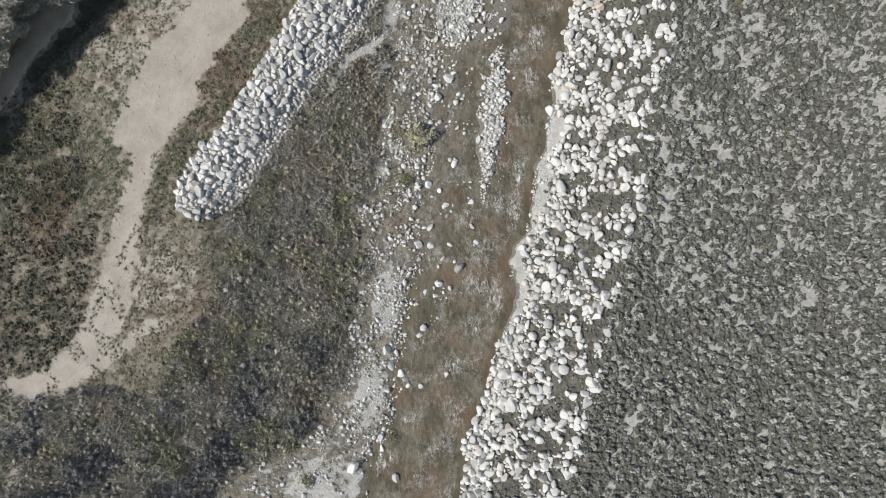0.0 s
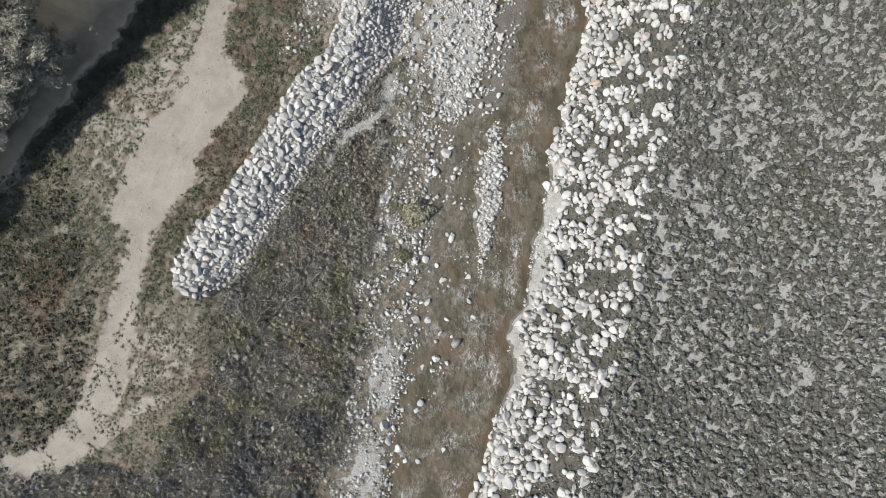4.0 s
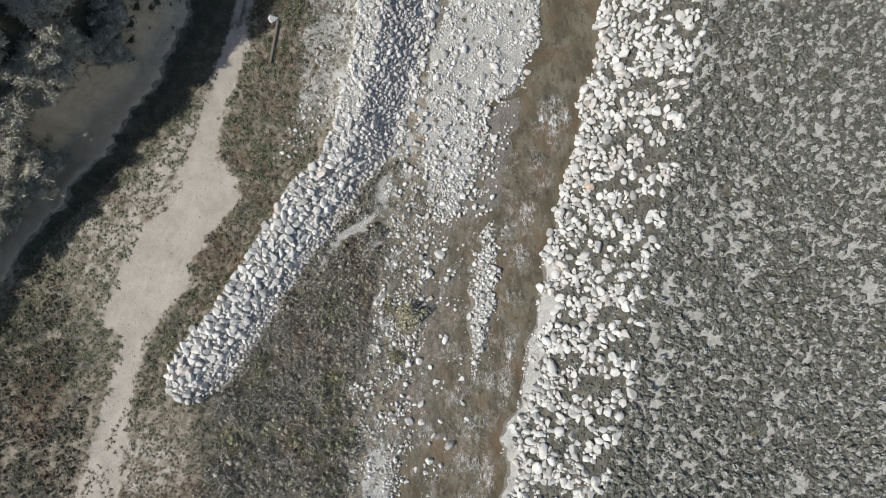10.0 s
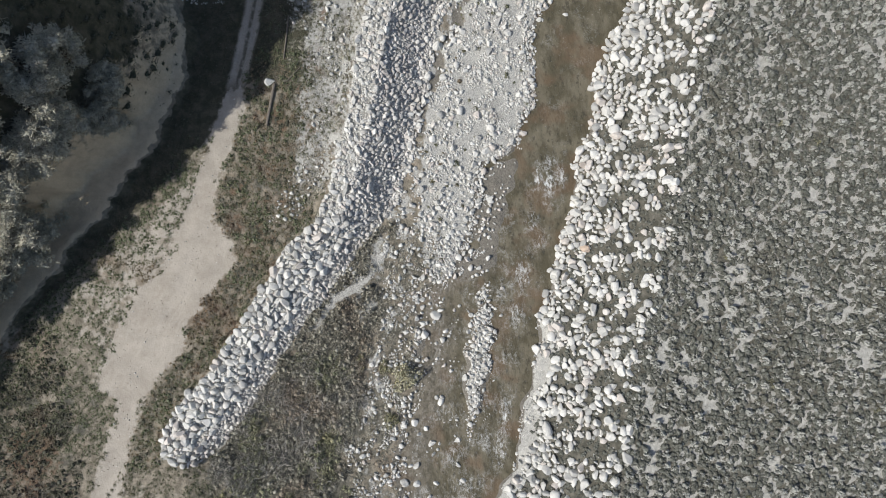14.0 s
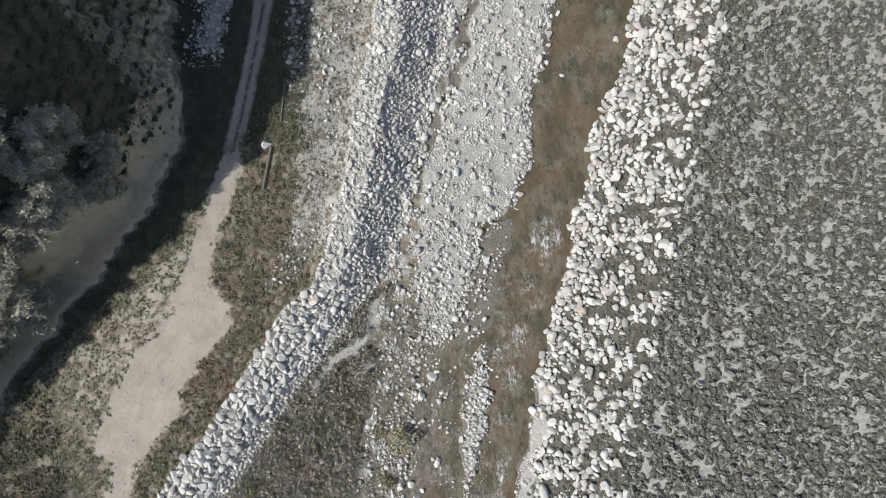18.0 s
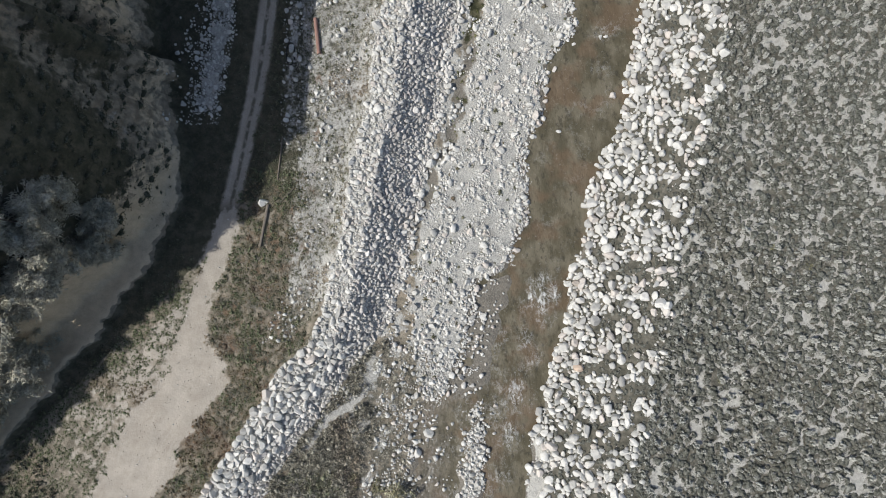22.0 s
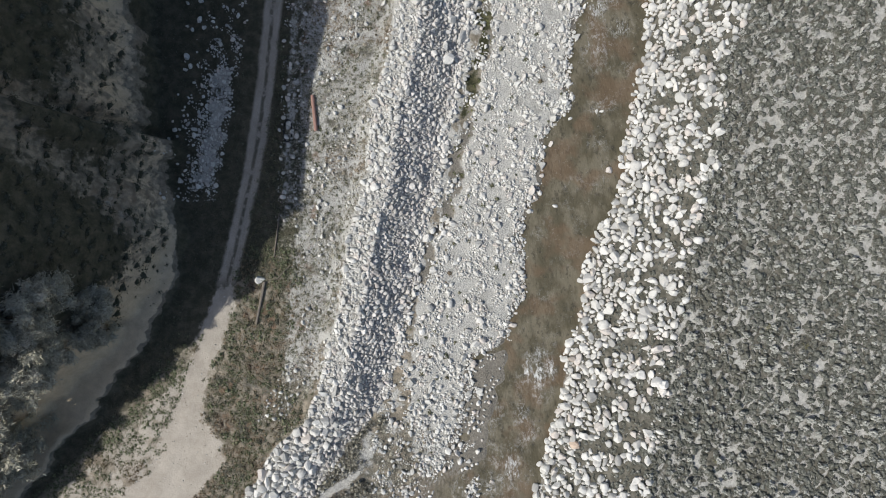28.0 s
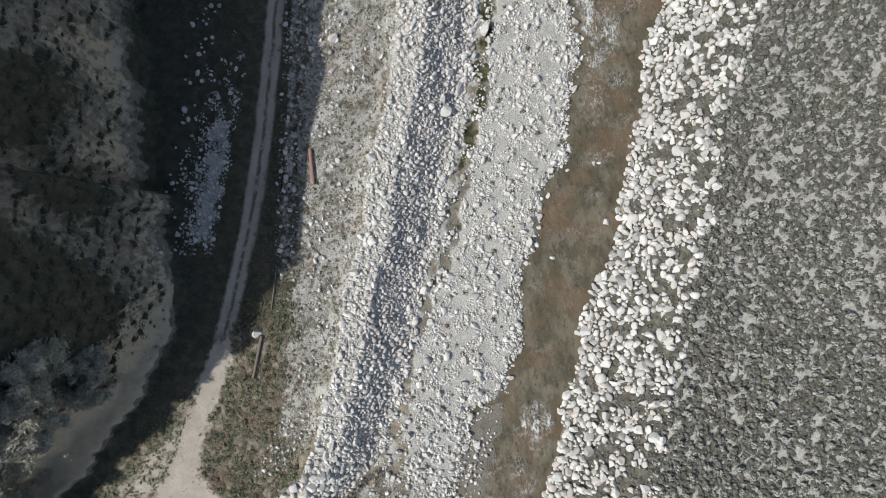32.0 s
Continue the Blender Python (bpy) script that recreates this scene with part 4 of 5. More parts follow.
shaded = lambda x, y: ((np.abs(x + 40.2 - 0.12 * (y - 100)) < 2.6) & (y > 86) & (ripple(x, y, 7, 66) > -0.1)) | ((np.abs(x + 22 - 0.03 * (y - 100)) < 1.8) & (y > 78) & (ripple(x, y, 5, 67) > 0.1))
stream = lambda x, y: (np.abs(x + 35.3 - 0.155 * (y - 100) + 0.7 * ripple(x, y, 6, 26)) < 2.3) & (y > 86 + 2 * ripple(x, y, 3, 79)) & (ripple(x, y, 4, 77) > (y - 110) / 9)
ditch_spots = np.concatenate([ditch_spots, pack(1500, (-42, 84, -28, 124), stream, lambda u: 0.1 + 0.24 * u**3, 0.85, 5), pack(340, (-46, 78, -18, 135), shaded, lambda u: 0.22 + 0.35 * u**2, 1.1, 4)])
stones("cobble", ditch_spots, ditch, largest(ditch_spots, 200), 0.25, "pale cobbles in the ditch", M_COBBLE, PEBBLES)


# ---- plants ----
def tufts(r, dirs, reach, long, wide, lift):
    """Small bent leaf sprays standing off the points dirs * reach; each is two triangles."""
    n = len(dirs)
    p = dirs * reach[:, None]
    out = dirs * lift + r.normal(0, 0.5, (n, 3))
    out /= np.linalg.norm(out, axis=1)[:, None]
    side = np.cross(out, r.normal(size=(n, 3)))
    side /= np.linalg.norm(side, axis=1)[:, None]
    a, b = long[:, None], wide[:, None]
    v = np.stack([p - out * a * 0.5, p + side * b + out * a * 0.1, p + out * a * 0.6, p - side * b + out * a * 0.05], 1)
    i = 4 * np.arange(n)[:, None]
    return v.reshape(-1, 3), np.concatenate([i + [0, 1, 2], i + [0, 2, 3]])


def blades(r, dirs, reach, long, wide, lift):
    """Thin pointed leaf blades, one triangle each, standing off the points dirs * reach."""
    n = len(dirs)
    p = dirs * reach[:, None]
    out = dirs * lift + r.normal(0, 0.4, (n, 3)) + (0, 0, 0.25)
    out /= np.linalg.norm(out, axis=1)[:, None]
    side = np.cross(out, r.normal(size=(n, 3)))
    side *= (wide / np.linalg.norm(side, axis=1))[:, None]
    v = np.stack([p - out * long[:, None] * 0.4 - side, p - out * long[:, None] * 0.4 + side, p + out * long[:, None] * 0.6], 1)
    return v.reshape(-1, 3), np.arange(3 * n).reshape(-1, 3)


def bush_shape(seed, count, long, wide, core=0.72, flat=0.75, twigs=0, reach=0.62, level=1, lift=0.5, leaf=tufts, lobes=1.0):
    """A low dome of leaf sprays round a leafy core, 1 m in radius."""
    r = np.random.RandomState(seed)
    d = r.normal(size=(count, 3))
    d[:, 2] = np.abs(d[:, 2]) * 0.9 + 0.05
    d /= np.linalg.norm(d, axis=1)[:, None]
    p1, p2 = r.uniform(0, 6, 2)

    def lobe(q):
        a = np.arctan2(q[:, 1], q[:, 0])
        return 1 + lobes * (0.2 * np.sin(3 * a + p1) + 0.12 * np.sin(5 * a + p2))

    v, f = leaf(r, d, lobe(d) * r.uniform(reach, 0.98, count), r.uniform(0.6, 1.3, count) * long, r.uniform(0.6, 1.2, count) * wide, lift)
    if core:
        kv, kf = rock_shape(seed + 500, level)
        kf = kf[kv[kf][:, :, 2].max(1) > 0.05]
        kv = kv / np.linalg.norm(kv, axis=1)[:, None]
        kv = kv * (core * lobe(kv) * r.uniform(0.8, 1.2, len(kv)))[:, None]
        v, f = np.concatenate([v, kv]), np.concatenate([f, kf + len(v)])
    if twigs:
        t = r.normal(size=(twigs, 3))
        t[:, 2] = np.abs(t[:, 2]) + 0.3
        t /= np.linalg.norm(t, axis=1)[:, None]
        foot = r.normal(0, 0.4, (twigs, 3)) * (1, 1, 0.2)
        end = foot + t * r.uniform(0.5, 1.0, (twigs, 1)) + r.normal(0, 0.15, (twigs, 3))
        side = np.cross(t, r.normal(size=(twigs, 3))) * 0.013
        tv = np.stack([foot - side, foot + side, end], 1).reshape(-1, 3)
        f = np.concatenate([f, np.arange(3 * twigs).reshape(-1, 3) + len(v)])
        v = np.concatenate([v, tv])
    return v * np.array([1, 1, flat]), f


def lumpy_shape(seed, lumps, small, large, count, long, wide, flat=0.75, spread=0.68, twigs=0):
    """A bush of many small leafy lumps of differing tone heaped into an uneven dome, with leaf blades between."""
    r = np.random.RandomState(seed)
    d = r.normal(size=(lumps, 3))
    d[:, 2] = np.abs(d[:, 2]) * 0.8
    d /= np.linalg.norm(d, axis=1)[:, None]
    mid = d * r.uniform(0.25, 1.0, (lumps, 1)) ** 0.5 * spread * np.array([1, r.uniform(0.7, 1.0), 1])
    bv, bf = rock_shape(seed + 900, 1, 0)
    bv = bv / np.linalg.norm(bv, axis=1)[:, None]
    bf = bf[bv[bf][:, :, 2].max(1) > 0.1]
    vs, fs = [], []
    for k in range(lumps):
        fs.append(bf + 12 * k)
        vs.append(mid[k] + bv * r.uniform(0.7, 1.25, (12, 1)) * r.uniform(small, large))
    v, f = bush_shape(seed, count, long, wide, 0, 1.0, twigs, spread * 0.9, 1, 0.5, blades, 0.6)
    fs.append(f + 12 * lumps)
    return np.concatenate(vs + [v]) * (1, 1, flat), np.concatenate(fs)


SAGE = [lumpy_shape(s, 9, 0.28, 0.5, 24, 0.34, 0.06, 0.75, 0.72) for s in range(8)]
PALE = [lumpy_shape(s, 13, 0.18, 0.32, 24, 0.26, 0.07, 0.95, 0.75) for s in range(10, 16)]
MAT = [bush_shape(s, 30, 0.5, 0.1, 0, 0.35, 0, 0.15, 1, 0.6, blades) for s in range(130, 136)]
LIGHT = [bush_shape(s, 38, 0.38, 0.13, 0.66, 0.85, 6, 0.6, 1, 0.15) for s in range(70, 76)]
TWIGGY = [bush_shape(s, 60, 0.6, 0.02, 0, 0.9, 120) for s in range(80, 84)]
LOW = [bush_shape(s, 54, 0.5, 0.075, 0.42, 0.6, 0, 0.55, 1, 0.4, blades) for s in range(110, 116)]
MOUND = [bush_shape(s, 95, 0.36, 0.06, 0.5, 0.75, 0, 0.5, 1, 0.4, blades) for s in range(90, 96)]
THICKET = [lumpy_shape(s, 9, 0.12, 0.26, 170, 0.5, 0.026, 0.7, 0.85, 30) for s in range(20, 26)]
TUSSOCK = [bush_shape(s, 60, 0.44, 0.1, 0.5, 0.75, 0, 0.5, 1, 0.5, blades, 1.2) for s in range(120, 125)]


def bushes(name, label, category, spots, kit, mat, tall=(0.8, 1.2), sink=0.1):
    n = len(spots)
    sc = spots[:, 2:3] * np.c_[rng.uniform(0.85, 1.15, (n, 2)), rng.uniform(*tall, n)]
    place = np.c_[spots[:, :2], height(spots[:, 0], spots[:, 1]) - sink * spots[:, 2]]
    v, f = merged(kit, rng.randint(0, len(kit), n), place, sc, rng.uniform(0, 6.283, n))
    tagged(new(name, mesh_from(name, v, f, mat)), label, category, kind="stuff")


def streaks(x, y, size, seed):
    u, v = 0.62 * x + 0.78 * y, -0.78 * x + 0.62 * y
    return ripple(u * 0.36, v, size, seed) + 0.45 * ripple(x, y, size * 0.7, seed + 1)


bushes("sagebrush", "dark grey-green sagebrush covering the flat terrace", "shrub",
       pack(9000, (14, -54, 86, 134), lambda x, y: (x > BANK(y) - 0.6) & (bare(x, y) > 0.2), lambda u: 0.42 + 0.7 * u**1.4, 0.52, 12), SAGE, M_SAGE, (0.75, 1.35))
bushes("terrace_grass", "short matted grey grass between the sagebrush", "grass",
       pack(8000, (14, -54, 84, 130), lambda x, y: (x > BANK(y) - 1.0) & (bare(x, y) > 0.2), lambda u: 0.5 + 0.4 * u, 0.62, 6), MAT, M_MAT, (0.7, 1.2))
bushes("pale_sagebrush", "pale silver-grey round bushes dotted among the sagebrush", "shrub",
       pack(2800, (14, -54, 86, 134), lambda x, y: (x > BANK(y) - 0.6) & (bare(x, y) > 0.12) & (ripple(x, y, 12, 177) > -0.7), lambda u: 0.35 + 0.5 * u**1.4, 1.05, 5), PALE, M_PALE, (1.9, 2.6), -0.1)
bushes("bank_scrub", "dark low scrub between the white boulders", "shrub",
       pack(4800, (0, -56, 62, 134), lambda x, y: (x > RIVER_R(y) + 1.8) & (x < BANK(y) + 1) & (0.6 * ripple(x, y, 6.5, 141) + 0.6 * ripple(x, y, 4.2, 142) > -0.45), lambda u: 0.35 + 0.5 * u, 0.52, 6), SAGE, M_SAGE, (0.5, 0.8))


wild = pack(3000, (-95, -62, -3, 48), lambda x, y: in_thicket(x, y) & (y < 24), lambda u: 0.6 + 1.3 * u**1.5, 0.44, 6)
patch = ripple(wild[:, 0], wild[:, 1], 14, 33) + rng.normal(0, 0.5, len(wild))
blue = (ripple(wild[:, 0], wild[:, 1], 16, 44) + rng.normal(0, 0.3, len(wild)) > 0.35) & (wild[:, 1] < -14)
bushes("grey_thicket", "dark blue-grey leafless thicket beside the river", "thicket", wild[blue] * (1, 1, 1.15), THICKET, M_GREY, (0.8, 1.9))
wild, patch = wild[~blue], patch[~blue]
bushes("thicket", "dense grey-brown riverside thicket", "thicket", wild[patch < 0.25], THICKET, M_BRUSH, (0.7, 1.6))
bushes("green_thicket", "dense olive-green riverside thicket", "thicket", wild[(patch >= 0.25)], THICKET, M_GREEN, (0.7, 1.8))
bushes("bare_brush", "pale grey leafless brush tangled in the thicket", "thicket", wild[(ripple(wild[:, 0], wild[:, 1], 8, 111) + rng.normal(0, 0.3, len(wild)) > 0.3)] * (1, 1, 1.35), TWIGGY, M_TWIG, (0.9, 1.5))
bushes("low_thicket", "low grey-brown scrub behind the revetment", "thicket",
       pack(2000, (-40, 14, -3, 50), lambda x, y: in_thicket(x, y) & (y >= 18) & (ripple(x, y, 4, 110) > -0.75), lambda u: 0.35 + 0.95 * u**1.8, 0.55, 7), THICKET, M_BRUSH, (0.8, 1.9))
bushes("shore_scrub", "dark scrub among the shore cobbles", "shrub",
       pack(2200, (-36, -58, 2, 46), lambda x, y: (x > BRUSH_R(y) - 0.5) & (x < RIVER_L(y) - 0.6) & (ripple(x, y, 6, 81) > 0.0 - 0.5 * soft(y, 0, 8)), lambda u: 0.25 + 0.7 * u**1.8, 0.66, 6), MOUND, M_BRUSH, (0.6, 0.9))


def in_scrub(x, y):
    lap = 1.1 * ripple(x, y, 4, 99) * (y < 66)
    road = (x > ROAD_L(y) + 0.1 + lap) & (x < ROAD_R(y) - 0.1 - lap)
    west = (x > np.maximum(CLIFF(y) + 4 * soft(y, 18, 28), -95)) & (x < ROAD_L(y) + 1.2) & (y < 66)
    east = (x > ROAD_R(y) - 1.2) & (x < LEVEE_L(y) - 0.5) & (y > 6) & (y < 140)
    south = (x > ROAD_L(y)) & (x < -36) & (y <= 8) & ~in_thicket(x, y) & ((ripple(x, y, 5, 45) > -0.2) | (x > -41))
    return (west | east | south) & ~road & ((np.abs(off_lane(x, y) + 0.4 * ripple(x, y, 3, 98)) > 1.1) | (x > -42))


bushes("scrub", "olive and grey scrub bushes on dry soil", "shrub",
       pack(4800, (-95, -40, 0, 140), lambda x, y: in_scrub(x, y) & (ripple(x, y, 11, 91) > -0.45 + 0.9 * soft(y, 16, 30) * (x < ROAD_L(y))), lambda u: 0.3 + 0.6 * u**1.6, 0.8, 5), LOW, M_GRASS, (0.6, 1.0))
bushes("roadside_grass", "dry tan and orange grass beside the road", "grass",
       pack(2400, (-64, 6, -8, 76), lambda x, y: (x > ROAD_R(y) - 0.2 + 0.8 * ripple(x, y, 4, 46)) & (x < np.maximum(LEVEE_L(y) - 0.4 - 7 * soft(y, 46, 56), -52)), lambda u: 0.2 + 0.3 * u**1.5, 0.8, 5), TUSSOCK, M_DRY, (0.5, 0.9))
bushes("olive_scrub", "olive-green bushes in patches beside the road", "shrub",
       pack(1500, (-64, 6, -8, 76), lambda x, y: (x > ROAD_R(y) + 0.1 + 0.8 * ripple(x, y, 4, 46)) & (x < np.maximum(LEVEE_L(y) - 0.6 - 7 * soft(y, 46, 56), -52)) & (ripple(x, y, 6, 101) > -0.05), lambda u: 0.35 + 0.75 * u**1.7, 0.62, 6), THICKET, M_TUSSOCK, (0.6, 1.1))
bushes("roadside_scrub", "dense grey-brown scrub between road and revetment", "shrub",
       pack(2000, (-64, 6, -8, 76), lambda x, y: (x > ROAD_R(y) + 0.6 + 0.8 * ripple(x, y, 4, 46)) & (x < np.maximum(LEVEE_L(y) - 0.6 - 7 * soft(y, 46, 56), -52)) & (ripple(x, y, 6, 101) < 0.0) & (ripple(x, y, 5, 47) > -0.3), lambda u: 0.35 + 0.65 * u**1.5, 0.62, 6), MOUND, M_SCRUB, (0.5, 0.9))
bushes("bank_tufts", "small olive tufts in rows on the sandy bank", "grass",
       pack(7000, (-80, 8, -34, 66), lambda x, y: (x > -54 + 0.97 * (y - 44)) & (x < ROAD_L(y) + 0.5 + 0.8 * ripple(x, y, 4, 70)) & (ripple(x, y, 3.2, 73) + 0.6 * streaks(x, y, 2.0, 74) < 0.16), lambda u: 0.15 + 0.42 * u**2.2, 0.6, 7), TUSSOCK, M_TUSSOCK, (0.5, 0.9))
bushes("fan_tufts", "small dark tufts dotted over the sandy fan", "grass",
       pack(3200, (-66, -24, -36, 6), lambda x, y: (x > ROAD_L(y) + 0.5 + 0.25 * np.maximum(y + 6, 0)) & ~in_thicket(x, y) & (ripple(x, y, 6, 72) + 0.7 * ripple(x, y, 2.4, 75) > 0.05 - 0.5 * soft(x - ROAD_R(y), 0, 3) + 0.35 * soft(ROAD_R(y) - x, -1, 1)), lambda u: 0.12 + 0.42 * u**2.6, 0.75, 5), TUSSOCK, M_GRASS, (0.5, 0.9))
bushes("green_scrub", "green scrub along the edge of the lit bank", "shrub",
       pack(3000, (-90, 8, -38, 60), lambda x, y: (np.abs(x + 52.8 - 0.97 * (y - 44) - 2.0 * (y < 30)) < 2.4 + 4.5 * soft(-y, -34, -14)) & (x < ROAD_L(y) - 1) & (ripple(x, y, 5, 48) > -0.6), lambda u: 0.22 + 0.45 * u**1.5, 0.6, 6), MOUND, M_TUSSOCK, (0.5, 0.9))
bushes("dark_scrub", "large dark green scrub in the hollow", "shrub",
       pack(1500, (-95, -20, -52, 30), lambda x, y: in_scrub(x, y) & (x < -58 - 0.2 * np.abs(y - 2)) & (ripple(x, y, 9, 92) > -0.45), lambda u: 0.6 + 0.9 * u, 0.68, 6), THICKET, M_SCRUB, (0.7, 1.1))
bushes("channel_weeds", "green and yellow weeds along the damp channel", "plants",
       pack(900, (-4, 60, 22, 134), lambda x, y: (np.abs(x - BAR_L(y) + 1.3 + 0.7 * ripple(x, y, 6, 25)) < 1.0) & (ripple(x, y, 5, 108) > 0.25 - 0.5 * soft(y, 84, 100)), lambda u: 0.16 + 0.34 * u**2, 0.75, 6), TUSSOCK, M_WEED, (0.5, 0.9))
bushes("bar_scrub", "small dark bushes dotted over the gravel bar", "shrub",
       pack(170, (-6, 34, 30, 130), lambda x, y: (x > BAR_L(y)) & (x < RIVER_L(y) - 1), lambda u: 0.3 + 0.45 * u**1.5, 1.6, 4), LIGHT, M_GRASS, (0.7, 1.0))
bushes("strip_scrub", "grey and reddish scrub beside the revetment", "shrub",
       pack(3000, (-34, 44, 2, 136), lambda x, y: (x > np.maximum(ROAD_R(y) + 3, -24)) & (x < LEVEE_L(y) - 0.4) & (ripple(x, y, 5, 97) > -0.3), lambda u: 0.28 + 0.75 * u**1.6, 0.5, 6), MOUND, M_BRUSH, (0.4, 0.7))
bushes("grass_tufts", "dry reddish and green grass tufts", "grass",
       pack(6500, (-95, -40, 0, 132), lambda x, y: in_scrub(x, y) & (streaks(x, y, 3.5, 95) < 0.8) & ((x > ROAD_L(y)) | (y < 22)), lambda u: 0.22 + 0.34 * u**2, 0.85, 9), LOW, M_GRASS, (0.7, 1.2))
bushes("hill_scrub", "dark scrub clinging to the shaded hillside", "shrub",
       pack(7500, (-62, 60, -40, 142), lambda x, y: (x < CLIFF(y) - 0.4 - BENCH(y)) & (y > 63) & (ripple(x, 0.7 * y, 11, 93) + 0.6 * ripple(x, y, 4, 94) > -1.0 - 0.9 * soft(-y, -90, -82) + (1.4 + 0.9 * soft(-y, -90, -82)) * soft(x - CLIFF(y) + BENCH(y), -4, 0.5)), lambda u: 0.35 + 1.0 * u**1.6, 0.55, 8), MOUND, M_HILL, (0.4, 0.8))
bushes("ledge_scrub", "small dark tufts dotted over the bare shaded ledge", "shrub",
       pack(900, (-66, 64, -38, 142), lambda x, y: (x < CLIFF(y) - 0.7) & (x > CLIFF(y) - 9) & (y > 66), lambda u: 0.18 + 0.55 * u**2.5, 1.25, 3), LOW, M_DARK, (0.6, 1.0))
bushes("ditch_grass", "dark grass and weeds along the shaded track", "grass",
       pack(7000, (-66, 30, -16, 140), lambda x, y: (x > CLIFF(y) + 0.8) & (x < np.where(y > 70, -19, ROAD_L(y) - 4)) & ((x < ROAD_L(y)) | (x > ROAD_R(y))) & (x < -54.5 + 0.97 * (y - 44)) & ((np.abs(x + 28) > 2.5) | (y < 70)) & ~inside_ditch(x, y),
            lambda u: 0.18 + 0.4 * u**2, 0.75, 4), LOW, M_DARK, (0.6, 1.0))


def shrub(x, y, r, h, mat, label, name="shrub"):
    """A single large shrub: short stems and a crown of leaf sprays."""
    g = np.random.RandomState(int(1000 + 7 * x + 13 * y) % 100000)
    base = thing(name, label, "shrub", at=(x, y, float(height(x, y)) - 0.05))
    part("stems", stick_mesh([((0, 0, 0), (g.uniform(-0.5, 0.5) * r, g.uniform(-0.5, 0.5) * r, h * 0.7), 0.05, 0.02) for _ in range(7)], M_TWIG), base)
    v, f = bush_shape(g.randint(9999), 420, 0.22, 0.06, 0.5, 1.0, 60)
    part("crown", mesh_from("crown", v * np.array([r, r, h]), f, mat, False), base)


def stick_mesh(sticks, mat, sides=5):
    """Tapered round sticks from a to b in one mesh."""
    vs, fs, base = [], [], 0
    for a, b, ra, rb in sticks:
        a, b = np.array(a, float), np.array(b, float)
        d = (b - a) / np.linalg.norm(b - a)
        s = np.cross(d, (0.3, 0.9, 0.1))
        s /= np.linalg.norm(s)
        t = np.cross(d, s)
        ang = np.arange(sides) * 6.2832 / sides
        ring = np.cos(ang)[:, None] * s + np.sin(ang)[:, None] * t
        vs += [a + ring * ra, b + ring * rb]
        k = np.arange(sides)
        fs.append(base + np.c_[k, (k + 1) % sides, sides + (k + 1) % sides, sides + k])
        fs.append(base + np.c_[np.full(sides - 2, sides), sides + np.arange(1, sides - 1), sides + np.arange(2, sides), sides + np.arange(2, sides)][:, [0, 1, 2, 2]][:0])
        base += 2 * sides
    return mesh_from("sticks", np.concatenate(vs), np.concatenate(fs), mat)


def tree(x, y, h, r, seed):
    """A broad evergreen: tapered trunk, limbs, and a crown of many leafy clumps with gaps."""
    g = np.random.RandomState(seed)
    base = thing("tree", "broad grey-green tree on the shaded slope", "tree", "trees on the hillside", at=(x, y, float(height(x, y)) - 0.2))
    part("trunk", stick_mesh([((0, 0, 0), (0.2, 0.1, h * 0.55), 0.32, 0.2), ((0.2, 0.1, h * 0.55), (0, 0.3, h * 0.85), 0.2, 0.07)], M_BARK, 8), base)
    n = 42
    d = g.normal(size=(n, 3))
    d[:, 2] = np.abs(d[:, 2]) * 1.1 - 0.55
    d /= np.linalg.norm(d, axis=1)[:, None]
    mid = d * g.uniform(0.45, 1.0, (n, 1)) * np.array([r, r, h * 0.46]) + (0, 0, h * 0.54)
    part("limbs", stick_mesh([((0.15, 0.1, h * g.uniform(0.3, 0.55)), m * (0.85, 0.85, 0.95), 0.11, 0.03) for m in mid[:18]], M_BARK), base)
    v, f = merged(CLUMPS, g.randint(0, len(CLUMPS), n), mid, g.uniform(0.28, 0.48, (n, 1)) * r * np.ones((1, 3)), g.uniform(0, 6.28, n))
    part("crown", mesh_from("crown", v, f, M_TREE), base)


FEATHER = [bush_shape(s, 90, 0.6, 0.05, 0.4, 0.8, 0, 0.4, 1, 0.5, blades) for s in range(140, 145)]
CLUMPS = [bush_shape(s, 170, 0.5, 0.065, 0.55, 0.75, 0, 0.55, 2, 0.5, blades) for s in range(60, 65)]
# the tree at (-63, 49.5) is added only to block sun slivers on the bench
for k, (x, y, h, r) in enumerate([(-67, 40.5, 12, 4.2), (-70, 36, 11, 4.2), (-73, 31.2, 9.5, 4.2), (-76.5, 28, 9.5, 4.0), (-80, 25, 9.5, 4.0), (-81, 19, 10, 3.8), (-63.5, 44, 12, 4.2), (-65, 47.5, 10, 4.0), (-61, 52, 10, 3.8), (-57.5, 56, 9.5, 3.8),
                                  (-53.5, 60, 12, 3.8), (-52.5, 65, 13, 3.8), (-57, 62, 8, 3.6), (-60, 57, 7, 3.6), (-50, 62.5, 10, 3.0), (-55.2, 58, 11, 3.4), (-50.5, 68.5, 11, 3.2), (-66, 51, 8, 3.6), (-63, 49.5, 12, 3.8), (-73, 42, 11, 4.2), (-71.5, 33.5, 10, 4.2), (-68.5, 38.3, 12, 4.2), (-65.2, 42.3, 12, 4.2), (-76, 35, 11, 4.2), (-82, 28, 10, 4.0), (-48.8, 66.5, 8, 2.8)]):
    tree(x, y, 0.95 * h, r, 300 + k)
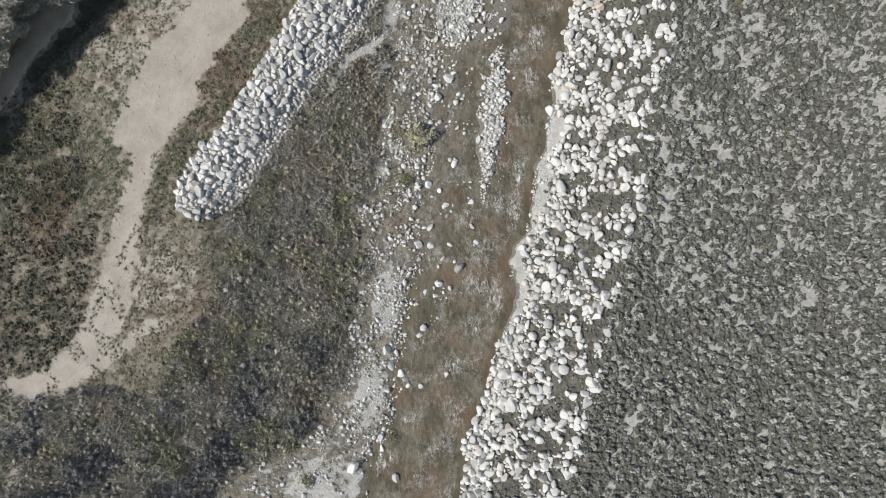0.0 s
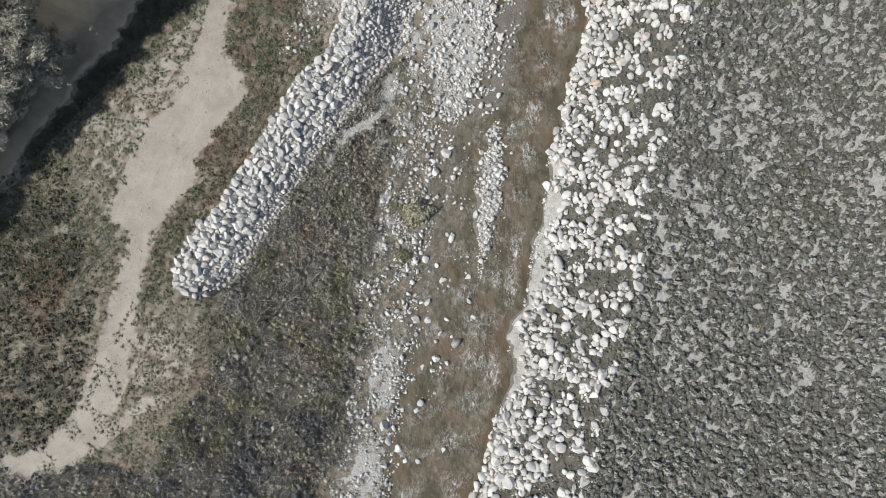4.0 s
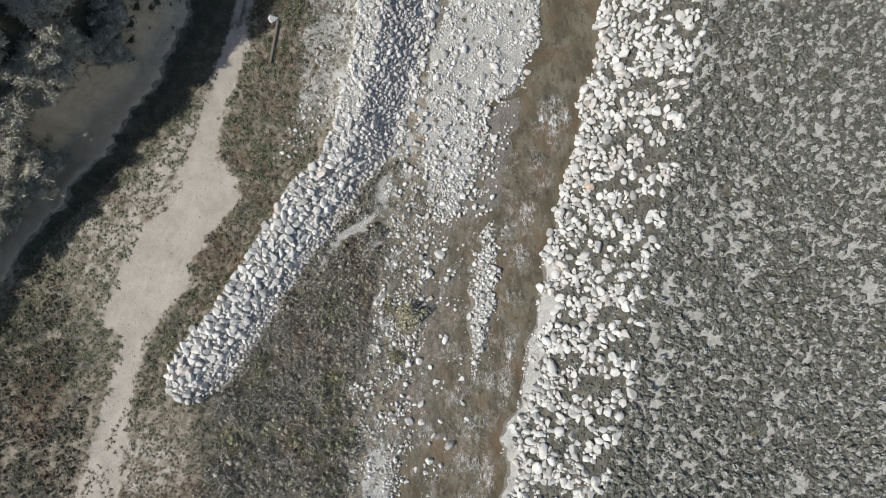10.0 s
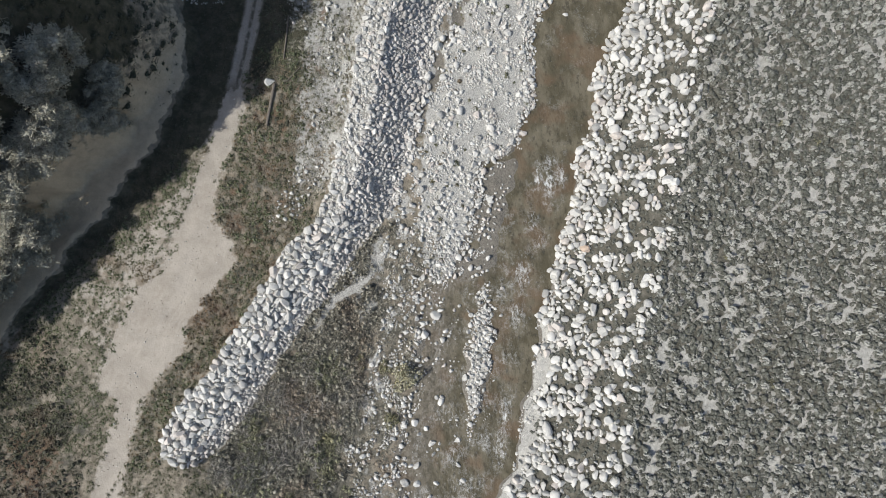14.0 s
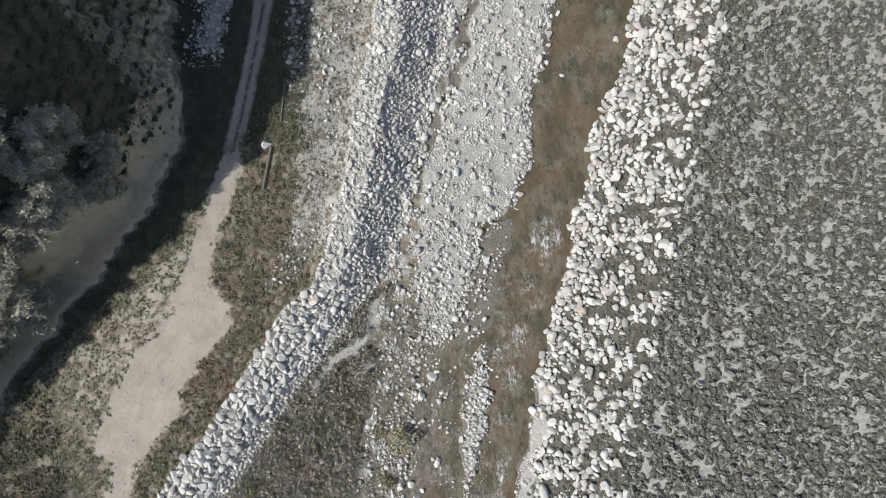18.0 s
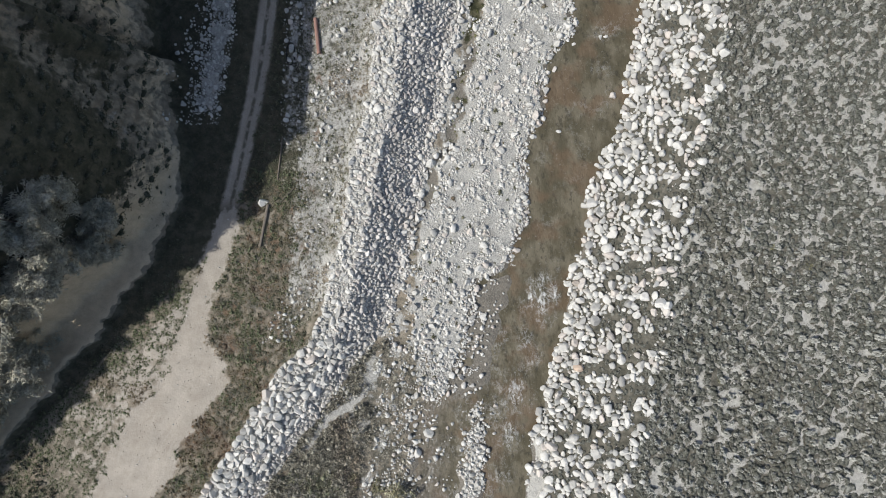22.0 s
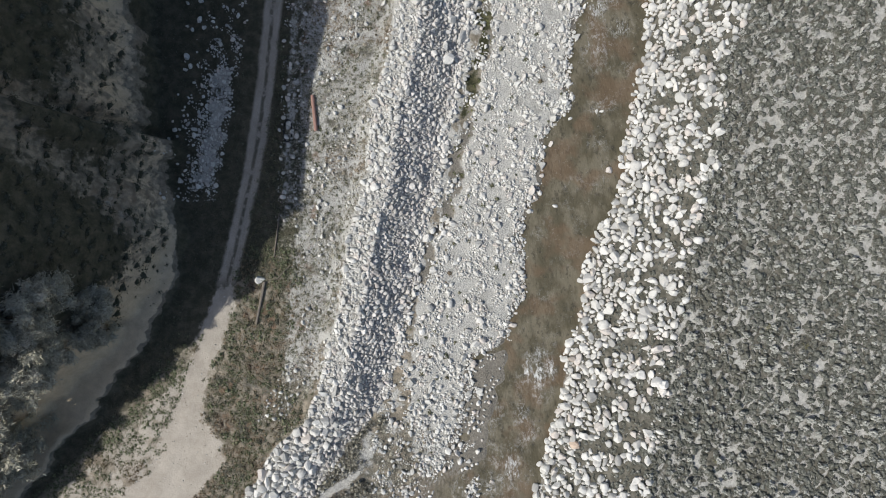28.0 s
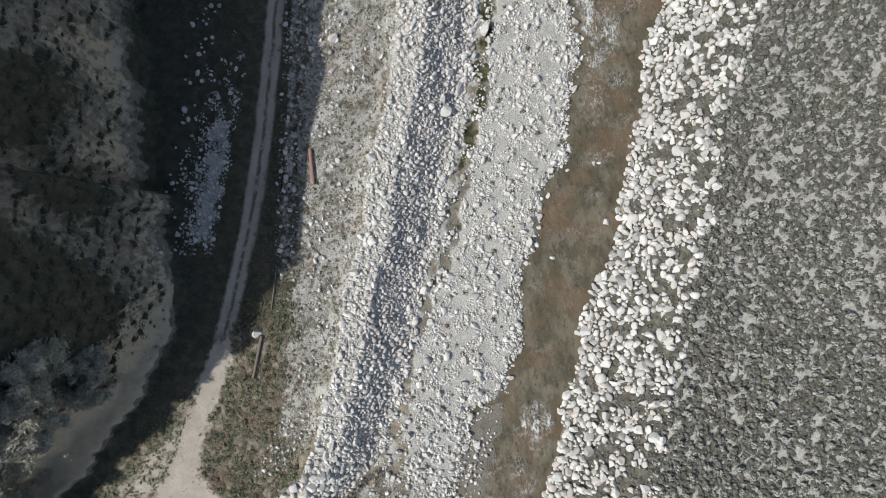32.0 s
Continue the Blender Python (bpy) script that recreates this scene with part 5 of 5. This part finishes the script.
bushes("slope_brush", "pale grey feathery brush on the shaded slope", "thicket",
       pack(700, (-88, 12, -46, 70), lambda x, y: (x < CLIFF(y) - 6.5 - 0.1 * np.maximum(60 - y, 0) + 1.5 * ripple(x, y, 7, 107)) & (x < -47), lambda u: 0.7 + 1.0 * u, 0.6, 6), FEATHER, M_TREE, (0.9, 1.4))
shrub(-4.5, 20.4, 2.5, 3.0, M_WILLOW, "yellow-green willow shrub at the water's edge", "willow_shrub")
for x, y, r in [(55.5, 20.2, 0.9), (49, 41, 0.6), (58, 63, 0.6), (63.9, 59.9, 0.7), (52, 1.5, 0.7), (73, 16, 0.6)]:
    shrub(x, y, r, r * 0.9, M_YELLOW, "small yellow-green shrub among grey sagebrush")
for x, y, r in [(-9.2, -31, 1.3), (-23.6, -38.5, 1.2), (-42.2, -18.8, 2.2), (-44, -15.5, 1.7), (-45.5, -20.5, 1.4), (-7, 13, 1.5), (-8, 22, 1.2)]:
    shrub(x, y, r, r * 0.9, M_YELLOW, "yellow-green shrub on the brushy shore")


# ---- loose things ----
def log(a, b, ra, rb, name, label, category, mat):
    z = [float(height(*p)) + ra * 0.8 for p in (a, b)]
    base = tagged(new(name, stick_mesh([((a[0], a[1], z[0]), (b[0], b[1], z[1]), ra, rb)], mat, 10)), label, category)
    mod = base.modifiers.new("worn edge", "BEVEL")
    mod.width, mod.segments = 0.03, 1


log((-26.5, 70.3), (-27.8, 63.2), 0.3, 0.26, "log", "long grey weathered log lying by the track", "log", M_LOG)
log((-24.6, 70.6), (-22.2, 73.2), 0.14, 0.1, "log", "thin weathered log half hidden in scrub", "log", M_LOG)
log((-24.2, 82.0), (-25.0, 74.5), 0.16, 0.14, "log", "dark log along the shaded track", "log", M_LOG)
log((-18.8, 102.3), (-18.1, 96.1), 0.34, 0.34, "steel_pipe", "rusty red steel pipe lying on cobbles", "pipe", M_RUST)


def hose(cx, cy, a, b):
    t = np.linspace(0, 6.2832, 29)
    z = float(height(cx, cy)) + 0.12
    pts = np.c_[cx + a * np.cos(t), cy + b * np.sin(t) + 0.1 * a * np.sin(3 * t), np.full_like(t, z)]
    tagged(new("hose", stick_mesh([(p, q, 0.1, 0.1) for p, q in zip(pts, pts[1:])], M_RUBBER, 6)), "loop of black rubber hose on the ground", "hose")


hose(-23.0, 96.2, 0.7, 2.0)
